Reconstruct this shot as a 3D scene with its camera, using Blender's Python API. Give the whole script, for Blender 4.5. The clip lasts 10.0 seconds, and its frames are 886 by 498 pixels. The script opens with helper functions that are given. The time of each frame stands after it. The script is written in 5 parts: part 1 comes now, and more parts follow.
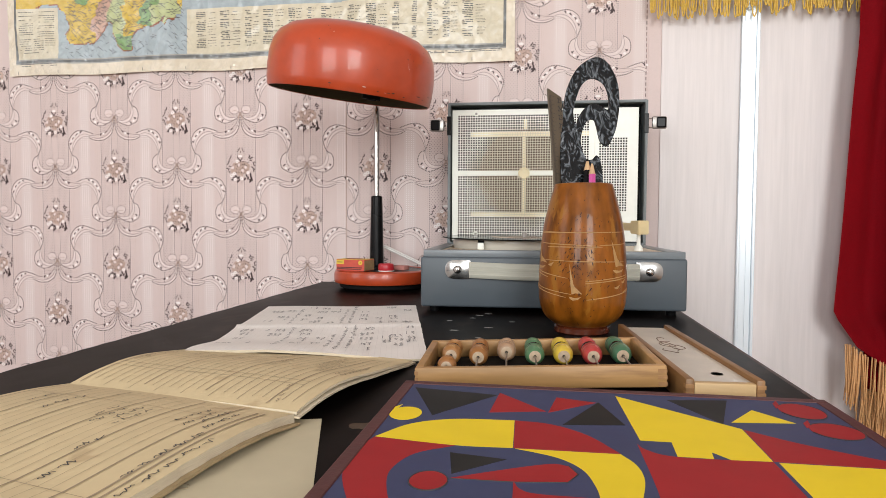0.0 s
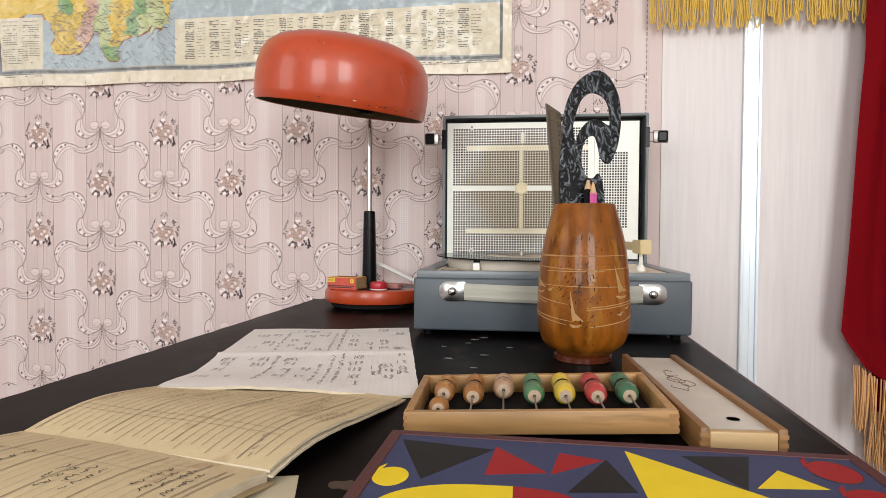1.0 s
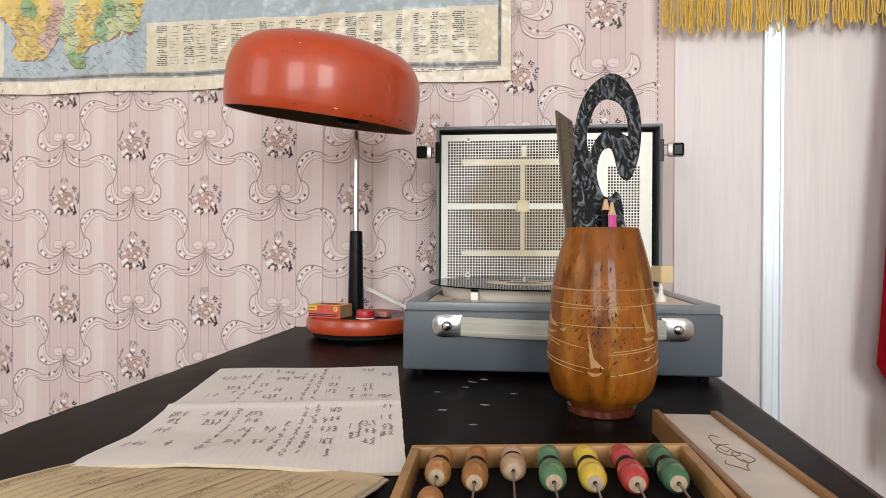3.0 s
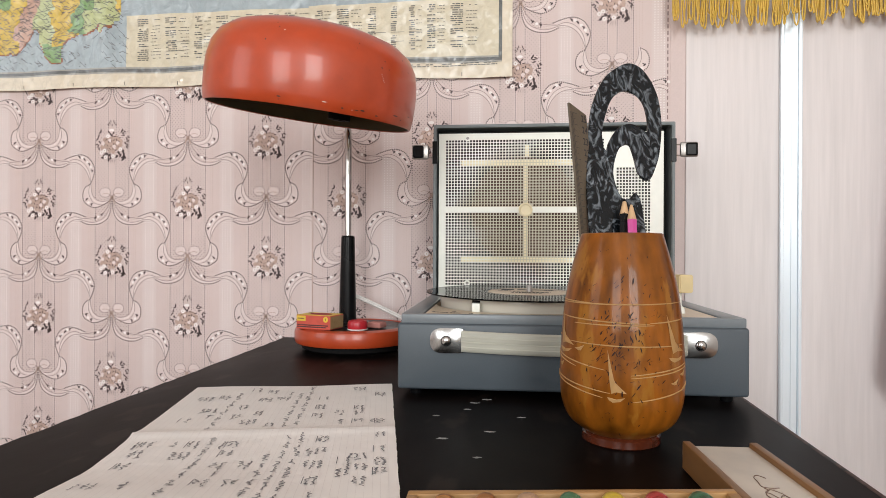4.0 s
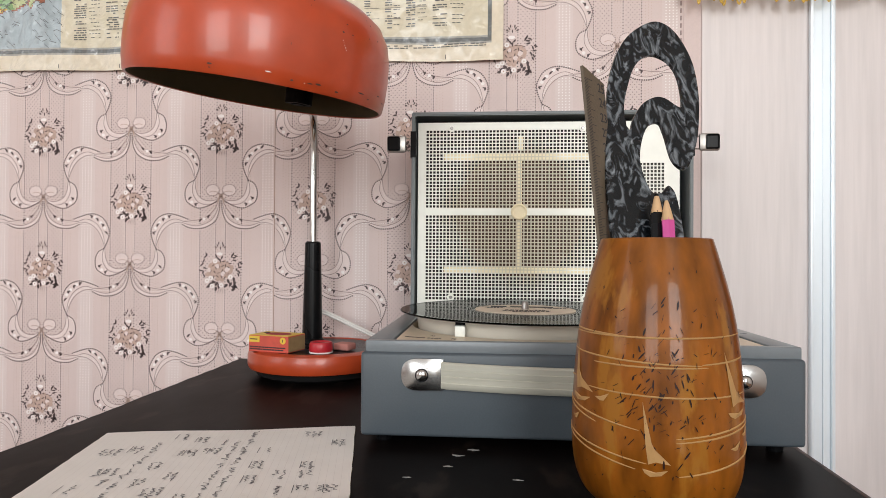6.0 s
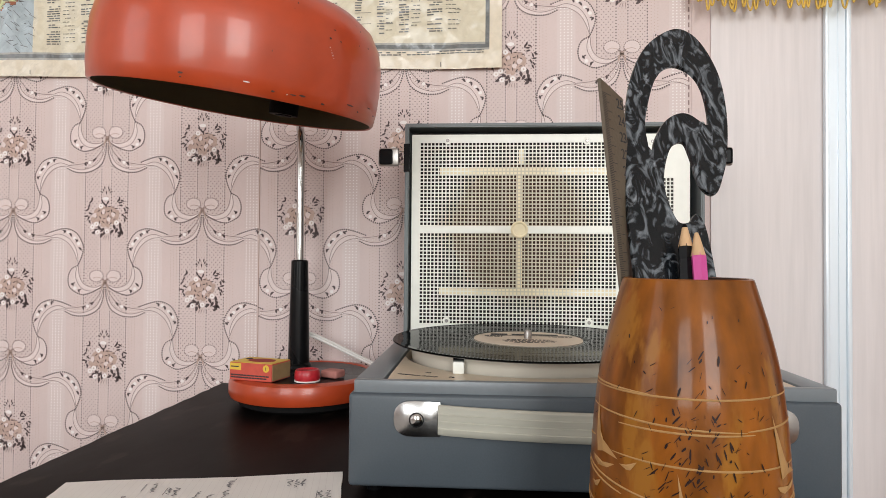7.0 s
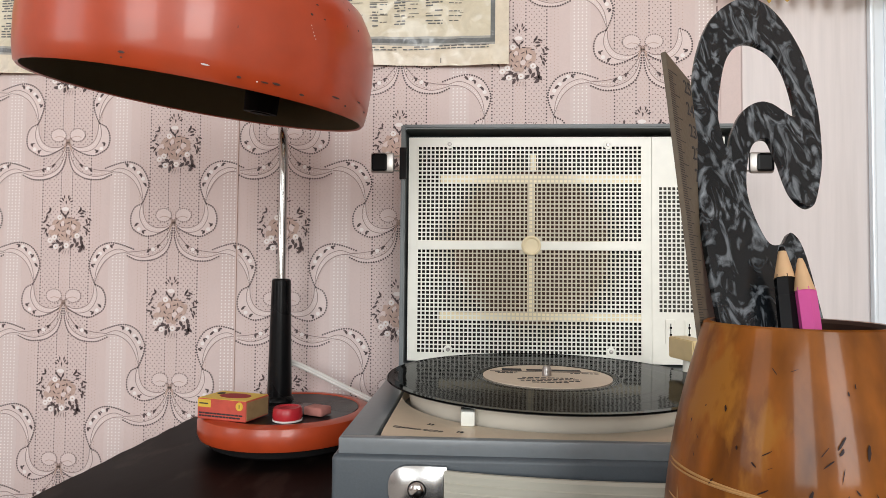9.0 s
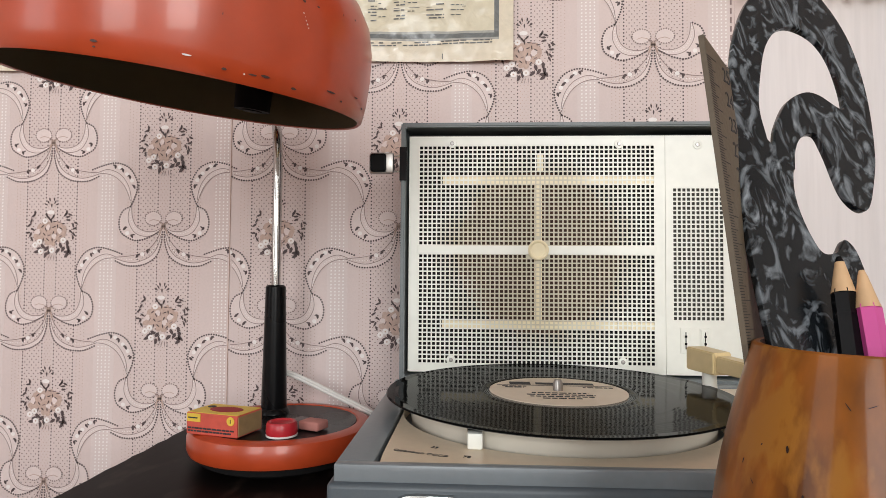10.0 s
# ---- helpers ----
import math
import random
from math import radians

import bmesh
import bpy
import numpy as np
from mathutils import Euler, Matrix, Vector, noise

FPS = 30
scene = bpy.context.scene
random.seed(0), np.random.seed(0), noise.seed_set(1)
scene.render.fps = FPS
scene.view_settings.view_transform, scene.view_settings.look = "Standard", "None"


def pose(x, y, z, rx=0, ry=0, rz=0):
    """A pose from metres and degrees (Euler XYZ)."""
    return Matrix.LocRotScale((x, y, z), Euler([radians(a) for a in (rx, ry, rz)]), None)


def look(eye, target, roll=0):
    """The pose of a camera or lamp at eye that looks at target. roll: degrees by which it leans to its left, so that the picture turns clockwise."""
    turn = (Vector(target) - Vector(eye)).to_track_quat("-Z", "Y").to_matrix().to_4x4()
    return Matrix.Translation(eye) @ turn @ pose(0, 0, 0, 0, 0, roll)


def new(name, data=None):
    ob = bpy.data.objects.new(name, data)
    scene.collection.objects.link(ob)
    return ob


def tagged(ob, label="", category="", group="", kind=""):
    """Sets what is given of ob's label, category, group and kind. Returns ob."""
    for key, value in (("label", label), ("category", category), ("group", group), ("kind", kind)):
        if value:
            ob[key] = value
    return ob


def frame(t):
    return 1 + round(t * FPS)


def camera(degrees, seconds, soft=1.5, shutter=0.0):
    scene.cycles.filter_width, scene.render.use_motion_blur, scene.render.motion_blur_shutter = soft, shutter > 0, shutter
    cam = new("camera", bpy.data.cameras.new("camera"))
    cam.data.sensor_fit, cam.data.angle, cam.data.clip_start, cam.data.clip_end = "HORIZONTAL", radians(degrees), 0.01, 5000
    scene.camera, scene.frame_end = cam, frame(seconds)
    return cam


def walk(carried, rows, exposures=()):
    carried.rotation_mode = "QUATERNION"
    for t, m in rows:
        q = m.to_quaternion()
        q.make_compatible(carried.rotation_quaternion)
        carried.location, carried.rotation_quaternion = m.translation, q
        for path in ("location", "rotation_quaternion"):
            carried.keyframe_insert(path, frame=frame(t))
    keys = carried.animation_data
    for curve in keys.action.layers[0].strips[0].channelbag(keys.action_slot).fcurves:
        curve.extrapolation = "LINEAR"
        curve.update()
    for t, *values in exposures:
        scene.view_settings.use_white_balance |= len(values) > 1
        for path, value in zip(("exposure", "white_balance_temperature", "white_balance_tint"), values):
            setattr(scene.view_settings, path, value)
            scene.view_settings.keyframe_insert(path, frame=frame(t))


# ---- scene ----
cam = camera(71.4, 10.0, soft=0.6)
PATH = [
    (0, (0.0360, 0.0292, 0.8690), (-0.2854, 2.0013, 0.7832), 0.27),
    (0.5, (0.0367, 0.0451, 0.8760), (-0.2806, 2.0183, 0.8005), 0.26),
    (1, (0.0336, 0.0650, 0.8836), (-0.2776, 2.0397, 0.8237), 0.28),
    (1.5, (0.0317, 0.0878, 0.8877), (-0.2770, 2.0633, 0.8391), 0.27),
    (2, (0.0290, 0.1129, 0.8899), (-0.2748, 2.0895, 0.8566), 0.31),
    (2.5, (0.0250, 0.1368, 0.8935), (-0.2740, 2.1142, 0.8708), 0.27),
    (4, (0.0065, 0.2208, 0.8992), (-0.2702, 2.2015, 0.8974), 0.26),
    (4.5, (0.0023, 0.2567, 0.9001), (-0.2651, 2.2387, 0.9027), 0.28),
    (5, (0.0005, 0.2975, 0.8986), (-0.2578, 2.2808, 0.9066), 0.30),
    (5.5, (0.0000, 0.3258, 0.8972), (-0.2487, 2.3102, 0.9110), 0.34),
    (7, (-0.0113, 0.3967, 0.9198), (-0.2220, 2.3852, 0.9549), 0.43),
    (7.5, (-0.0178, 0.4192, 0.9255), (-0.2216, 2.4083, 0.9700), 0.43),
    (8, (-0.0232, 0.4415, 0.9265), (-0.2207, 2.4309, 0.9831), 0.44),
    (8.5, (-0.0244, 0.4630, 0.9293), (-0.2184, 2.4527, 0.9903), 0.42),
    (9, (-0.0286, 0.4830, 0.9295), (-0.2175, 2.4729, 0.9981), 0.50),
    (9.5, (-0.0315, 0.5010, 0.9300), (-0.2193, 2.4908, 1.0043), 0.48),
    (10, (-0.0347, 0.5140, 0.9339), (-0.2212, 2.5040, 1.0071), 0.38),
]
walk(cam, [(t, look(eye, target, roll)) for t, eye, target, roll in PATH],
     exposures=[(0, 0.15), (2.5, 0.10), (5.5, 0.05), (8, 0.01), (10, 0.0)])


# ---- light ----
world = bpy.data.worlds.new("world")
scene.world = world
world.use_nodes = True
sky = world.node_tree.nodes.new("ShaderNodeTexSky")
sky.sky_type = 'NISHITA'
sky.sun_disc = False
sky.sun_elevation, sky.sun_rotation = radians(42), radians(150)
world.node_tree.links.new(sky.outputs[0], world.node_tree.nodes["Background"].inputs[0])
world.node_tree.nodes["Background"].inputs[1].default_value = 0.12


def window_light(eye, target, w, hgt, power):
    """Daylight that enters by one window of the room."""
    data = bpy.data.lights.new("window_light", 'AREA')
    data.shape, data.size, data.size_y, data.energy = 'RECTANGLE', w, hgt, power
    data.color = (0.985, 1.0, 0.99)
    ob = new("window_light", data)
    ob.matrix_world = look(eye, target)
    return ob


window_light((-0.95, -2.46, 1.72), (-0.95, 0, 1.45), 1.05, 1.45, 36)
window_light((1.05, -2.46, 1.72), (1.05, 0, 1.45), 1.05, 1.45, 54)
window_light((-2.56, -0.75, 1.72), (0, -0.55, 1.45), 1.15, 1.45, 13)

# ---- materials ----


def mat(name, color, rough=0.5, metal=0.0, vary=0.12, grain=60.0, bump=0.15, coat=0.0, stretch=(1, 1, 1), stain=None, stain_at=0.62, spec=0.5, big=9.0):
    """A procedural surface: two scales of colour variation, uneven gloss and fine relief; stain: a second colour in worn patches."""
    m = bpy.data.materials.new(name)
    m.use_nodes = True
    nt = m.node_tree
    n, l = nt.nodes, nt.links
    b = n["Principled BSDF"]
    tc = n.new("ShaderNodeTexCoord")
    mp = n.new("ShaderNodeMapping")
    mp.inputs["Scale"].default_value = stretch
    l.new(tc.outputs["Object"], mp.inputs["Vector"])
    fine = n.new("ShaderNodeTexNoise")
    fine.inputs["Scale"].default_value, fine.inputs["Detail"].default_value = grain, 5
    broad = n.new("ShaderNodeTexNoise")
    broad.inputs["Scale"].default_value, broad.inputs["Detail"].default_value = big, 3
    l.new(mp.outputs[0], fine.inputs["Vector"])
    l.new(mp.outputs[0], broad.inputs["Vector"])
    add = n.new("ShaderNodeMath")
    add.operation = 'ADD'
    l.new(fine.outputs["Fac"], add.inputs[0])
    l.new(broad.outputs["Fac"], add.inputs[1])
    ramp = n.new("ShaderNodeMapRange")
    ramp.inputs["From Min"].default_value, ramp.inputs["From Max"].default_value = 0.6, 1.4
    ramp.inputs["To Min"].default_value, ramp.inputs["To Max"].default_value = 1 - vary, 1 + vary
    l.new(add.outputs[0], ramp.inputs["Value"])
    mul = n.new("ShaderNodeVectorMath")
    mul.operation = 'SCALE'
    mul.inputs[0].default_value = color
    l.new(ramp.outputs[0], mul.inputs["Scale"])
    out = mul.outputs[0]
    if stain:
        spot = n.new("ShaderNodeTexNoise")
        spot.inputs["Scale"].default_value, spot.inputs["Detail"].default_value = grain * 0.55, 6
        l.new(mp.outputs[0], spot.inputs["Vector"])
        edge = n.new("ShaderNodeMapRange")
        edge.inputs["From Min"].default_value, edge.inputs["From Max"].default_value = stain_at, stain_at + 0.06
        l.new(spot.outputs["Fac"], edge.inputs["Value"])
        mix = n.new("ShaderNodeMix")
        mix.data_type = 'RGBA'
        l.new(edge.outputs[0], mix.inputs["Factor"])
        l.new(out, mix.inputs["A"])
        mix.inputs["B"].default_value = (*stain, 1)
        out = mix.outputs["Result"]
    l.new(out, b.inputs["Base Color"])
    rr = n.new("ShaderNodeMapRange")
    rr.inputs["To Min"].default_value, rr.inputs["To Max"].default_value = max(0.02, rough * 0.75), min(1, rough * 1.25)
    l.new(broad.outputs["Fac"], rr.inputs["Value"])
    l.new(rr.outputs[0], b.inputs["Roughness"])
    b.inputs["Metallic"].default_value = metal
    b.inputs["Coat Weight"].default_value = coat
    b.inputs["Coat Roughness"].default_value = 0.08
    b.inputs["Specular IOR Level"].default_value = spec
    if bump:
        bp = n.new("ShaderNodeBump")
        bp.inputs["Strength"].default_value, bp.inputs["Distance"].default_value = bump, 0.001
        l.new(fine.outputs["Fac"], bp.inputs["Height"])
        l.new(bp.outputs[0], b.inputs["Normal"])
    return m


PINK = mat("pink wallpaper", (0.68, 0.56, 0.535), 0.7, vary=0.05, grain=400, bump=0.12, big=5)
PINK_PALE = mat("pale wallpaper stripe", (0.70, 0.592, 0.57), 0.7, vary=0.05, grain=400, bump=0.12, big=5)
PRINT_DARK = mat("dark wallpaper print", (0.095, 0.065, 0.065), 0.7, vary=0.25, grain=300, bump=0)
PRINT_GREY = mat("grey wallpaper print", (0.28, 0.20, 0.19), 0.7, vary=0.2, grain=300, bump=0)
PRINT_TAN = mat("tan wallpaper print", (0.54, 0.39, 0.33), 0.7, vary=0.2, grain=300, bump=0)
PRINT_WHITE = mat("white wallpaper print", (0.86, 0.80, 0.78), 0.6, vary=0.05, grain=300, bump=0)
PRINT_RIBBON = mat("pale ribbon print", (0.74, 0.625, 0.60), 0.65, vary=0.06, grain=300, bump=0)
PLASTER = mat("plaster", (0.72, 0.68, 0.65), 0.85, grain=80)
PANEL = mat("whitewashed wood laminate", (0.71, 0.655, 0.645), 0.45, vary=0.09, grain=26, bump=0.06, stretch=(7, 7, 0.35), big=3)
ALU = mat("white aluminium profile", (0.84, 0.92, 0.98), 0.25, 0.25, vary=0.03, grain=90, bump=0.02, stretch=(1, 1, 0.1))
FLOOR = mat("brown floorboard", (0.22, 0.12, 0.07), 0.45, vary=0.2, grain=30, stretch=(6, 0.5, 1))
DESK = mat("black painted wood", (0.0050, 0.0036, 0.0034), 0.42, spec=0.20, vary=0.35, grain=55, bump=0.16, stretch=(1, 0.45, 1), stain=(0.018, 0.013, 0.011), stain_at=0.60)
DESK.node_tree.nodes["Principled BSDF"].inputs["IOR"].default_value = 1.22
DESK_EDGE = mat("worn brown edge", (0.055, 0.03, 0.024), 0.5, vary=0.5, grain=120, bump=0.6, stain=(0.010, 0.009, 0.009), stain_at=0.55)
CHIP = mat("bare scratch", (0.30, 0.30, 0.29), 0.7, vary=0.2, grain=500)
BLUE_CASE = mat("slate blue leatherette", (0.068, 0.084, 0.098), 0.40, vary=0.10, grain=700, bump=0.06)
GREY_RIM = mat("grey blue plastic", (0.178, 0.200, 0.215), 0.30, vary=0.06, grain=200, bump=0.05)
LID_GREY = mat("grey lid leatherette", (0.16, 0.18, 0.185), 0.42, vary=0.1, grain=600, bump=0.14)
RIB = mat("yellowed ivory plastic", (0.84, 0.74, 0.50), 0.35, vary=0.06, grain=90, bump=0.03)
CREAM = mat("aged cream plastic", (0.87, 0.875, 0.80), 0.35, vary=0.05, grain=90, bump=0.03)
TANNED = mat("yellowed cream plastic", (0.87, 0.875, 0.80), 0.35, vary=0.05, grain=90, bump=0.03)


def yellowing(m, x, z, radius):
    """A brown discoloured round with a ragged edge, left in the plastic by dust drawn through the loudspeaker."""
    nt = m.node_tree
    tc, away, far, tex, wob, ramp, mix = (nt.nodes.new(k) for k in (
        "ShaderNodeTexCoord", "ShaderNodeVectorMath", "ShaderNodeVectorMath", "ShaderNodeTexNoise", "ShaderNodeMath", "ShaderNodeMapRange", "ShaderNodeMix"))
    away.operation, far.operation, wob.operation = 'MULTIPLY_ADD', 'LENGTH', 'MULTIPLY_ADD'
    away.inputs[1].default_value, away.inputs[2].default_value = (1, 0, 1), (-x, 0, -z)
    tex.inputs["Scale"].default_value, tex.inputs["Detail"].default_value = 26, 3
    wob.inputs[1].default_value = 0.06
    ramp.inputs["From Min"].default_value, ramp.inputs["From Max"].default_value = radius + 0.040, radius + 0.008
    ramp.inputs["To Min"].default_value, ramp.inputs["To Max"].default_value = 0.0, 0.56
    mix.data_type = 'RGBA'
    b = nt.nodes["Principled BSDF"]
    old = b.inputs["Base Color"].links[0].from_socket
    nt.links.new(tc.outputs["Object"], away.inputs[0])
    nt.links.new(tc.outputs["Object"], tex.inputs["Vector"])
    nt.links.new(away.outputs["Vector"], far.inputs[0])
    nt.links.new(tex.outputs["Fac"], wob.inputs[0])
    nt.links.new(far.outputs["Value"], wob.inputs[2])
    nt.links.new(wob.outputs[0], ramp.inputs["Value"])
    nt.links.new(ramp.outputs[0], mix.inputs["Factor"])
    nt.links.new(old, mix.inputs["A"])
    mix.inputs["B"].default_value = (0.42, 0.32, 0.15, 1)
    nt.links.new(mix.outputs["Result"], b.inputs["Base Color"])


yellowing(TANNED, -0.034, 0.202, 0.092)
DECK = mat("beige turntable plate", (0.70, 0.58, 0.43), 0.4, vary=0.06, grain=160, bump=0.04)
PLATTER = mat("pale platter enamel", (0.66, 0.61, 0.52), 0.25, vary=0.04, grain=60, bump=0.02)
ARM = mat("yellowed plastic", (0.72, 0.58, 0.32), 0.35, vary=0.08, grain=120, bump=0.03)
SATIN = mat("satin chrome", (0.50, 0.50, 0.49), 0.28, 1.0, vary=0.08, grain=120, bump=0.04)
CHROME = mat("worn chrome", (0.58, 0.575, 0.56), 0.15, 1.0, vary=0.08, grain=120, bump=0.04)
STEEL = mat("dull steel", (0.35, 0.33, 0.31), 0.35, 1.0, vary=0.15, grain=150, bump=0.06)
BLACK = mat("black plastic", (0.005, 0.005, 0.0055), 0.28, spec=0.16, vary=0.2, grain=140, bump=0.03)
BLACK_MATT = mat("dull black", (0.007, 0.006, 0.006), 0.8, spec=0.2, vary=0.3, grain=200, bump=0.1)
DARK_CLOTH = mat("dark speaker cloth", (0.010, 0.009, 0.008), 0.9, vary=0.3, grain=500)
BACKING = mat("plain grey backing", (0.085, 0.08, 0.07), 0.9, vary=0.3, grain=120)
SPEAKER = mat("brown speaker cone", (0.075, 0.036, 0.020), 0.9, vary=0.2, grain=200)
STRAP = mat("ridged ivory strap", (0.43, 0.42, 0.355), 0.45, vary=0.14, grain=40, bump=0.15, stretch=(0.15, 1, 8))
VINYL = mat("black vinyl", (0.005, 0.005, 0.005), 0.06, vary=0.1, grain=60, bump=0.0, spec=0.16)
VINYL.node_tree.nodes["Principled BSDF"].inputs["IOR"].default_value = 1.15
LABEL = mat("cream record label", (0.72, 0.62, 0.50), 0.5, vary=0.05, grain=100, bump=0.02)
INK = mat("black ink", (0.03, 0.03, 0.035), 0.7, vary=0.3, grain=400, bump=0)
PENCIL_INK = mat("blue black ink", (0.05, 0.05, 0.07), 0.8, vary=0.35, grain=300, bump=0)
ORANGE = mat("orange enamel", (0.45, 0.056, 0.014), 0.33, vary=0.14, grain=60, bump=0.05, coat=0.22, big=16)
CHIPPED = mat("bare metal chip", (0.06, 0.03, 0.025), 0.6, vary=0.3, grain=400)
CHIP_LIGHT = mat("bright chip", (0.75, 0.7, 0.68), 0.4, vary=0.2, grain=400)
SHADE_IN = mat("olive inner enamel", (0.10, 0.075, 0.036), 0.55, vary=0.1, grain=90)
CABLE = mat("pale cable", (0.76, 0.73, 0.69), 0.5, vary=0.05)
VASE = mat("varnished brown wood", (0.208, 0.064, 0.0055), 0.34, vary=0.70, grain=95, bump=0.10, spec=0.15, coat=0.24, stretch=(1, 1, 0.35), stain=(0.29, 0.115, 0.014), stain_at=0.58, big=30)
# Inside of the vase, coloured far darker than its outside.
VASE_IN = mat("dark inner wood", (0.035, 0.014, 0.006), 0.7, vary=0.3, grain=80)
VASE_BASE = mat("dark varnished wood", (0.085, 0.018, 0.007), 0.18, vary=0.2, grain=40, bump=0.06, coat=0.7)
CARVED = mat("bare carved wood", (0.42, 0.235, 0.085), 0.6, vary=0.15, grain=200)
KNOT = mat("dark knot", (0.022, 0.009, 0.006), 0.5, vary=0.3, grain=200, spec=0.2)
MARBLE = mat("marbled celluloid", (0.007, 0.009, 0.011), 0.22, vary=0.3, grain=38, bump=0.0, spec=0.35)


def marbling(m):
    """Swirls of pale grey in the dark celluloid."""
    nt = m.node_tree
    tc, tex, ramp, mix = (nt.nodes.new(k) for k in ("ShaderNodeTexCoord", "ShaderNodeTexNoise", "ShaderNodeMapRange", "ShaderNodeMix"))
    tex.inputs["Scale"].default_value, tex.inputs["Detail"].default_value, tex.inputs["Distortion"].default_value = 62, 5, 2.8
    ramp.inputs["From Min"].default_value, ramp.inputs["From Max"].default_value = 0.49, 0.88
    mp = nt.nodes.new("ShaderNodeMapping")
    mp.inputs["Scale"].default_value, mp.inputs["Rotation"].default_value = (1.5, 0.8, 1), (0, 0, 0.35)
    mix.data_type = 'RGBA'
    b = nt.nodes["Principled BSDF"]
    old = b.inputs["Base Color"].links[0].from_socket
    nt.links.new(tc.outputs["Object"], mp.inputs["Vector"])
    nt.links.new(mp.outputs[0], tex.inputs["Vector"])
    nt.links.new(tex.outputs["Fac"], ramp.inputs["Value"])
    nt.links.new(ramp.outputs[0], mix.inputs["Factor"])
    nt.links.new(old, mix.inputs["A"])
    mix.inputs["B"].default_value = (0.36, 0.40, 0.44, 1)
    nt.links.new(mix.outputs["Result"], b.inputs["Base Color"])


marbling(MARBLE)
# Darkened colour: the shadow on the ruler's face is put into it.
RULER = mat("aged ruler wood, shade painted in", (0.115, 0.088, 0.058), 0.5, vary=0.15, grain=80, stretch=(6, 6, 0.5))
PENCIL_WOOD = mat("cut pencil wood", (0.62, 0.40, 0.22), 0.7, vary=0.12, grain=200)
PENCIL_PINK = mat("pink lacquer", (0.60, 0.075, 0.30), 0.3, vary=0.05)
PAPER = mat("white paper", (0.80, 0.77, 0.735), 0.8, vary=0.035, grain=60, bump=0.08, big=14)
PAPER_EDGE = mat("paper edges", (0.62, 0.54, 0.40), 0.85, vary=0.2, grain=500, bump=0.3, stretch=(0.2, 0.2, 5))
OLD_PAPER = mat("yellowed paper", (0.60, 0.485, 0.29), 0.8, vary=0.06, grain=50, bump=0.1, big=10, stain=(0.50, 0.38, 0.22), stain_at=0.66)
SHEET = mat("loose greenish paper", (0.55, 0.49, 0.34), 0.8, vary=0.05, grain=60, bump=0.1)
RULE_LINE = mat("faded ruling", (0.33, 0.26, 0.17), 0.8, vary=0.2, grain=200, bump=0)
MAROON = mat("maroon book cloth", (0.075, 0.018, 0.018), 0.55, vary=0.2, grain=300, bump=0.2)
NAVY = mat("printed slate violet card", (0.050, 0.059, 0.125), 0.55, spec=0.14, vary=0.10, grain=70, bump=0.03, stain=(0.11, 0.11, 0.18), stain_at=0.70)
P_RED = mat("printed red card", (0.33, 0.020, 0.023), 0.55, spec=0.14, vary=0.08, grain=70, bump=0.03)
P_YELLOW = mat("printed yellow card", (0.80, 0.60, 0.025), 0.55, spec=0.14, vary=0.06, grain=40, bump=0.03)
P_BLACK = mat("printed black card", (0.018, 0.018, 0.018), 0.55, spec=0.14, vary=0.15, grain=70, bump=0.03)
PINE = mat("varnished pine", (0.37, 0.205, 0.075), 0.42, vary=0.28, grain=34, bump=0.12, stretch=(0.5, 3, 4), stain=(0.30, 0.16, 0.06), stain_at=0.66)
RAIL = mat("brown oiled wood", (0.25, 0.125, 0.045), 0.45, vary=0.28, grain=34, bump=0.12, stretch=(3, 0.5, 4))
PINE_PALE = mat("pale planed pine", (0.52, 0.35, 0.17), 0.5, vary=0.2, grain=40, bump=0.1, stretch=(0.5, 3, 4))
PINE_END = mat("pine end grain", (0.33, 0.17, 0.065), 0.55, vary=0.25, grain=120)
PEARL = mat("pearl celluloid", (0.52, 0.465, 0.385), 0.34, vary=0.18, grain=26, bump=0.02, coat=0.0, big=45)
BEADS = [mat("bead " + n, c, 0.42, vary=0.25, grain=170, bump=0.6, stain=s, stain_at=0.60) for n, c, s in (
    ("ochre", (0.33, 0.15, 0.045), (0.48, 0.30, 0.13)), ("brown", (0.30, 0.125, 0.035), (0.44, 0.24, 0.09)), ("grey wood", (0.36, 0.22, 0.13), (0.20, 0.12, 0.07)),
    ("green", (0.075, 0.18, 0.085), (0.26, 0.34, 0.20)), ("yellow", (0.60, 0.42, 0.045), (0.70, 0.60, 0.28)), ("red", (0.42, 0.045, 0.042), (0.56, 0.20, 0.16)), ("dark green", (0.05, 0.14, 0.07), (0.22, 0.30, 0.17)))]
BEAD_END = mat("bare bead wood", (0.42, 0.31, 0.21), 0.7, vary=0.3, grain=300)
VELVET = mat("crimson velvet", (0.31, 0.003, 0.010), 0.85, spec=0.15, vary=0.16, grain=350, bump=0.2, big=6)
GOLD = mat("gold thread", (0.62, 0.40, 0.06), 0.5, 0.0, vary=0.3, grain=300, bump=0.2)
GOLD_DULL = mat("bronze fringe thread", (0.62, 0.33, 0.13), 0.55, vary=0.3, grain=300, bump=0.2)

# ---- mesh helpers ----


def part(name, bm, material, parent=None, label="", smooth=False):
    """Links a bmesh as one mesh object, under parent if there is one."""
    me = bpy.data.meshes.new(name)
    bm.normal_update()
    bm.to_mesh(me)
    bm.free()
    for m in material if isinstance(material, (list, tuple)) else [material]:
        me.materials.append(m)
    if smooth:
        for p in me.polygons:
            p.use_smooth = True
        me.set_sharp_from_angle(angle=radians(38))
    ob = new(name, me)
    if parent:
        ob.parent = parent
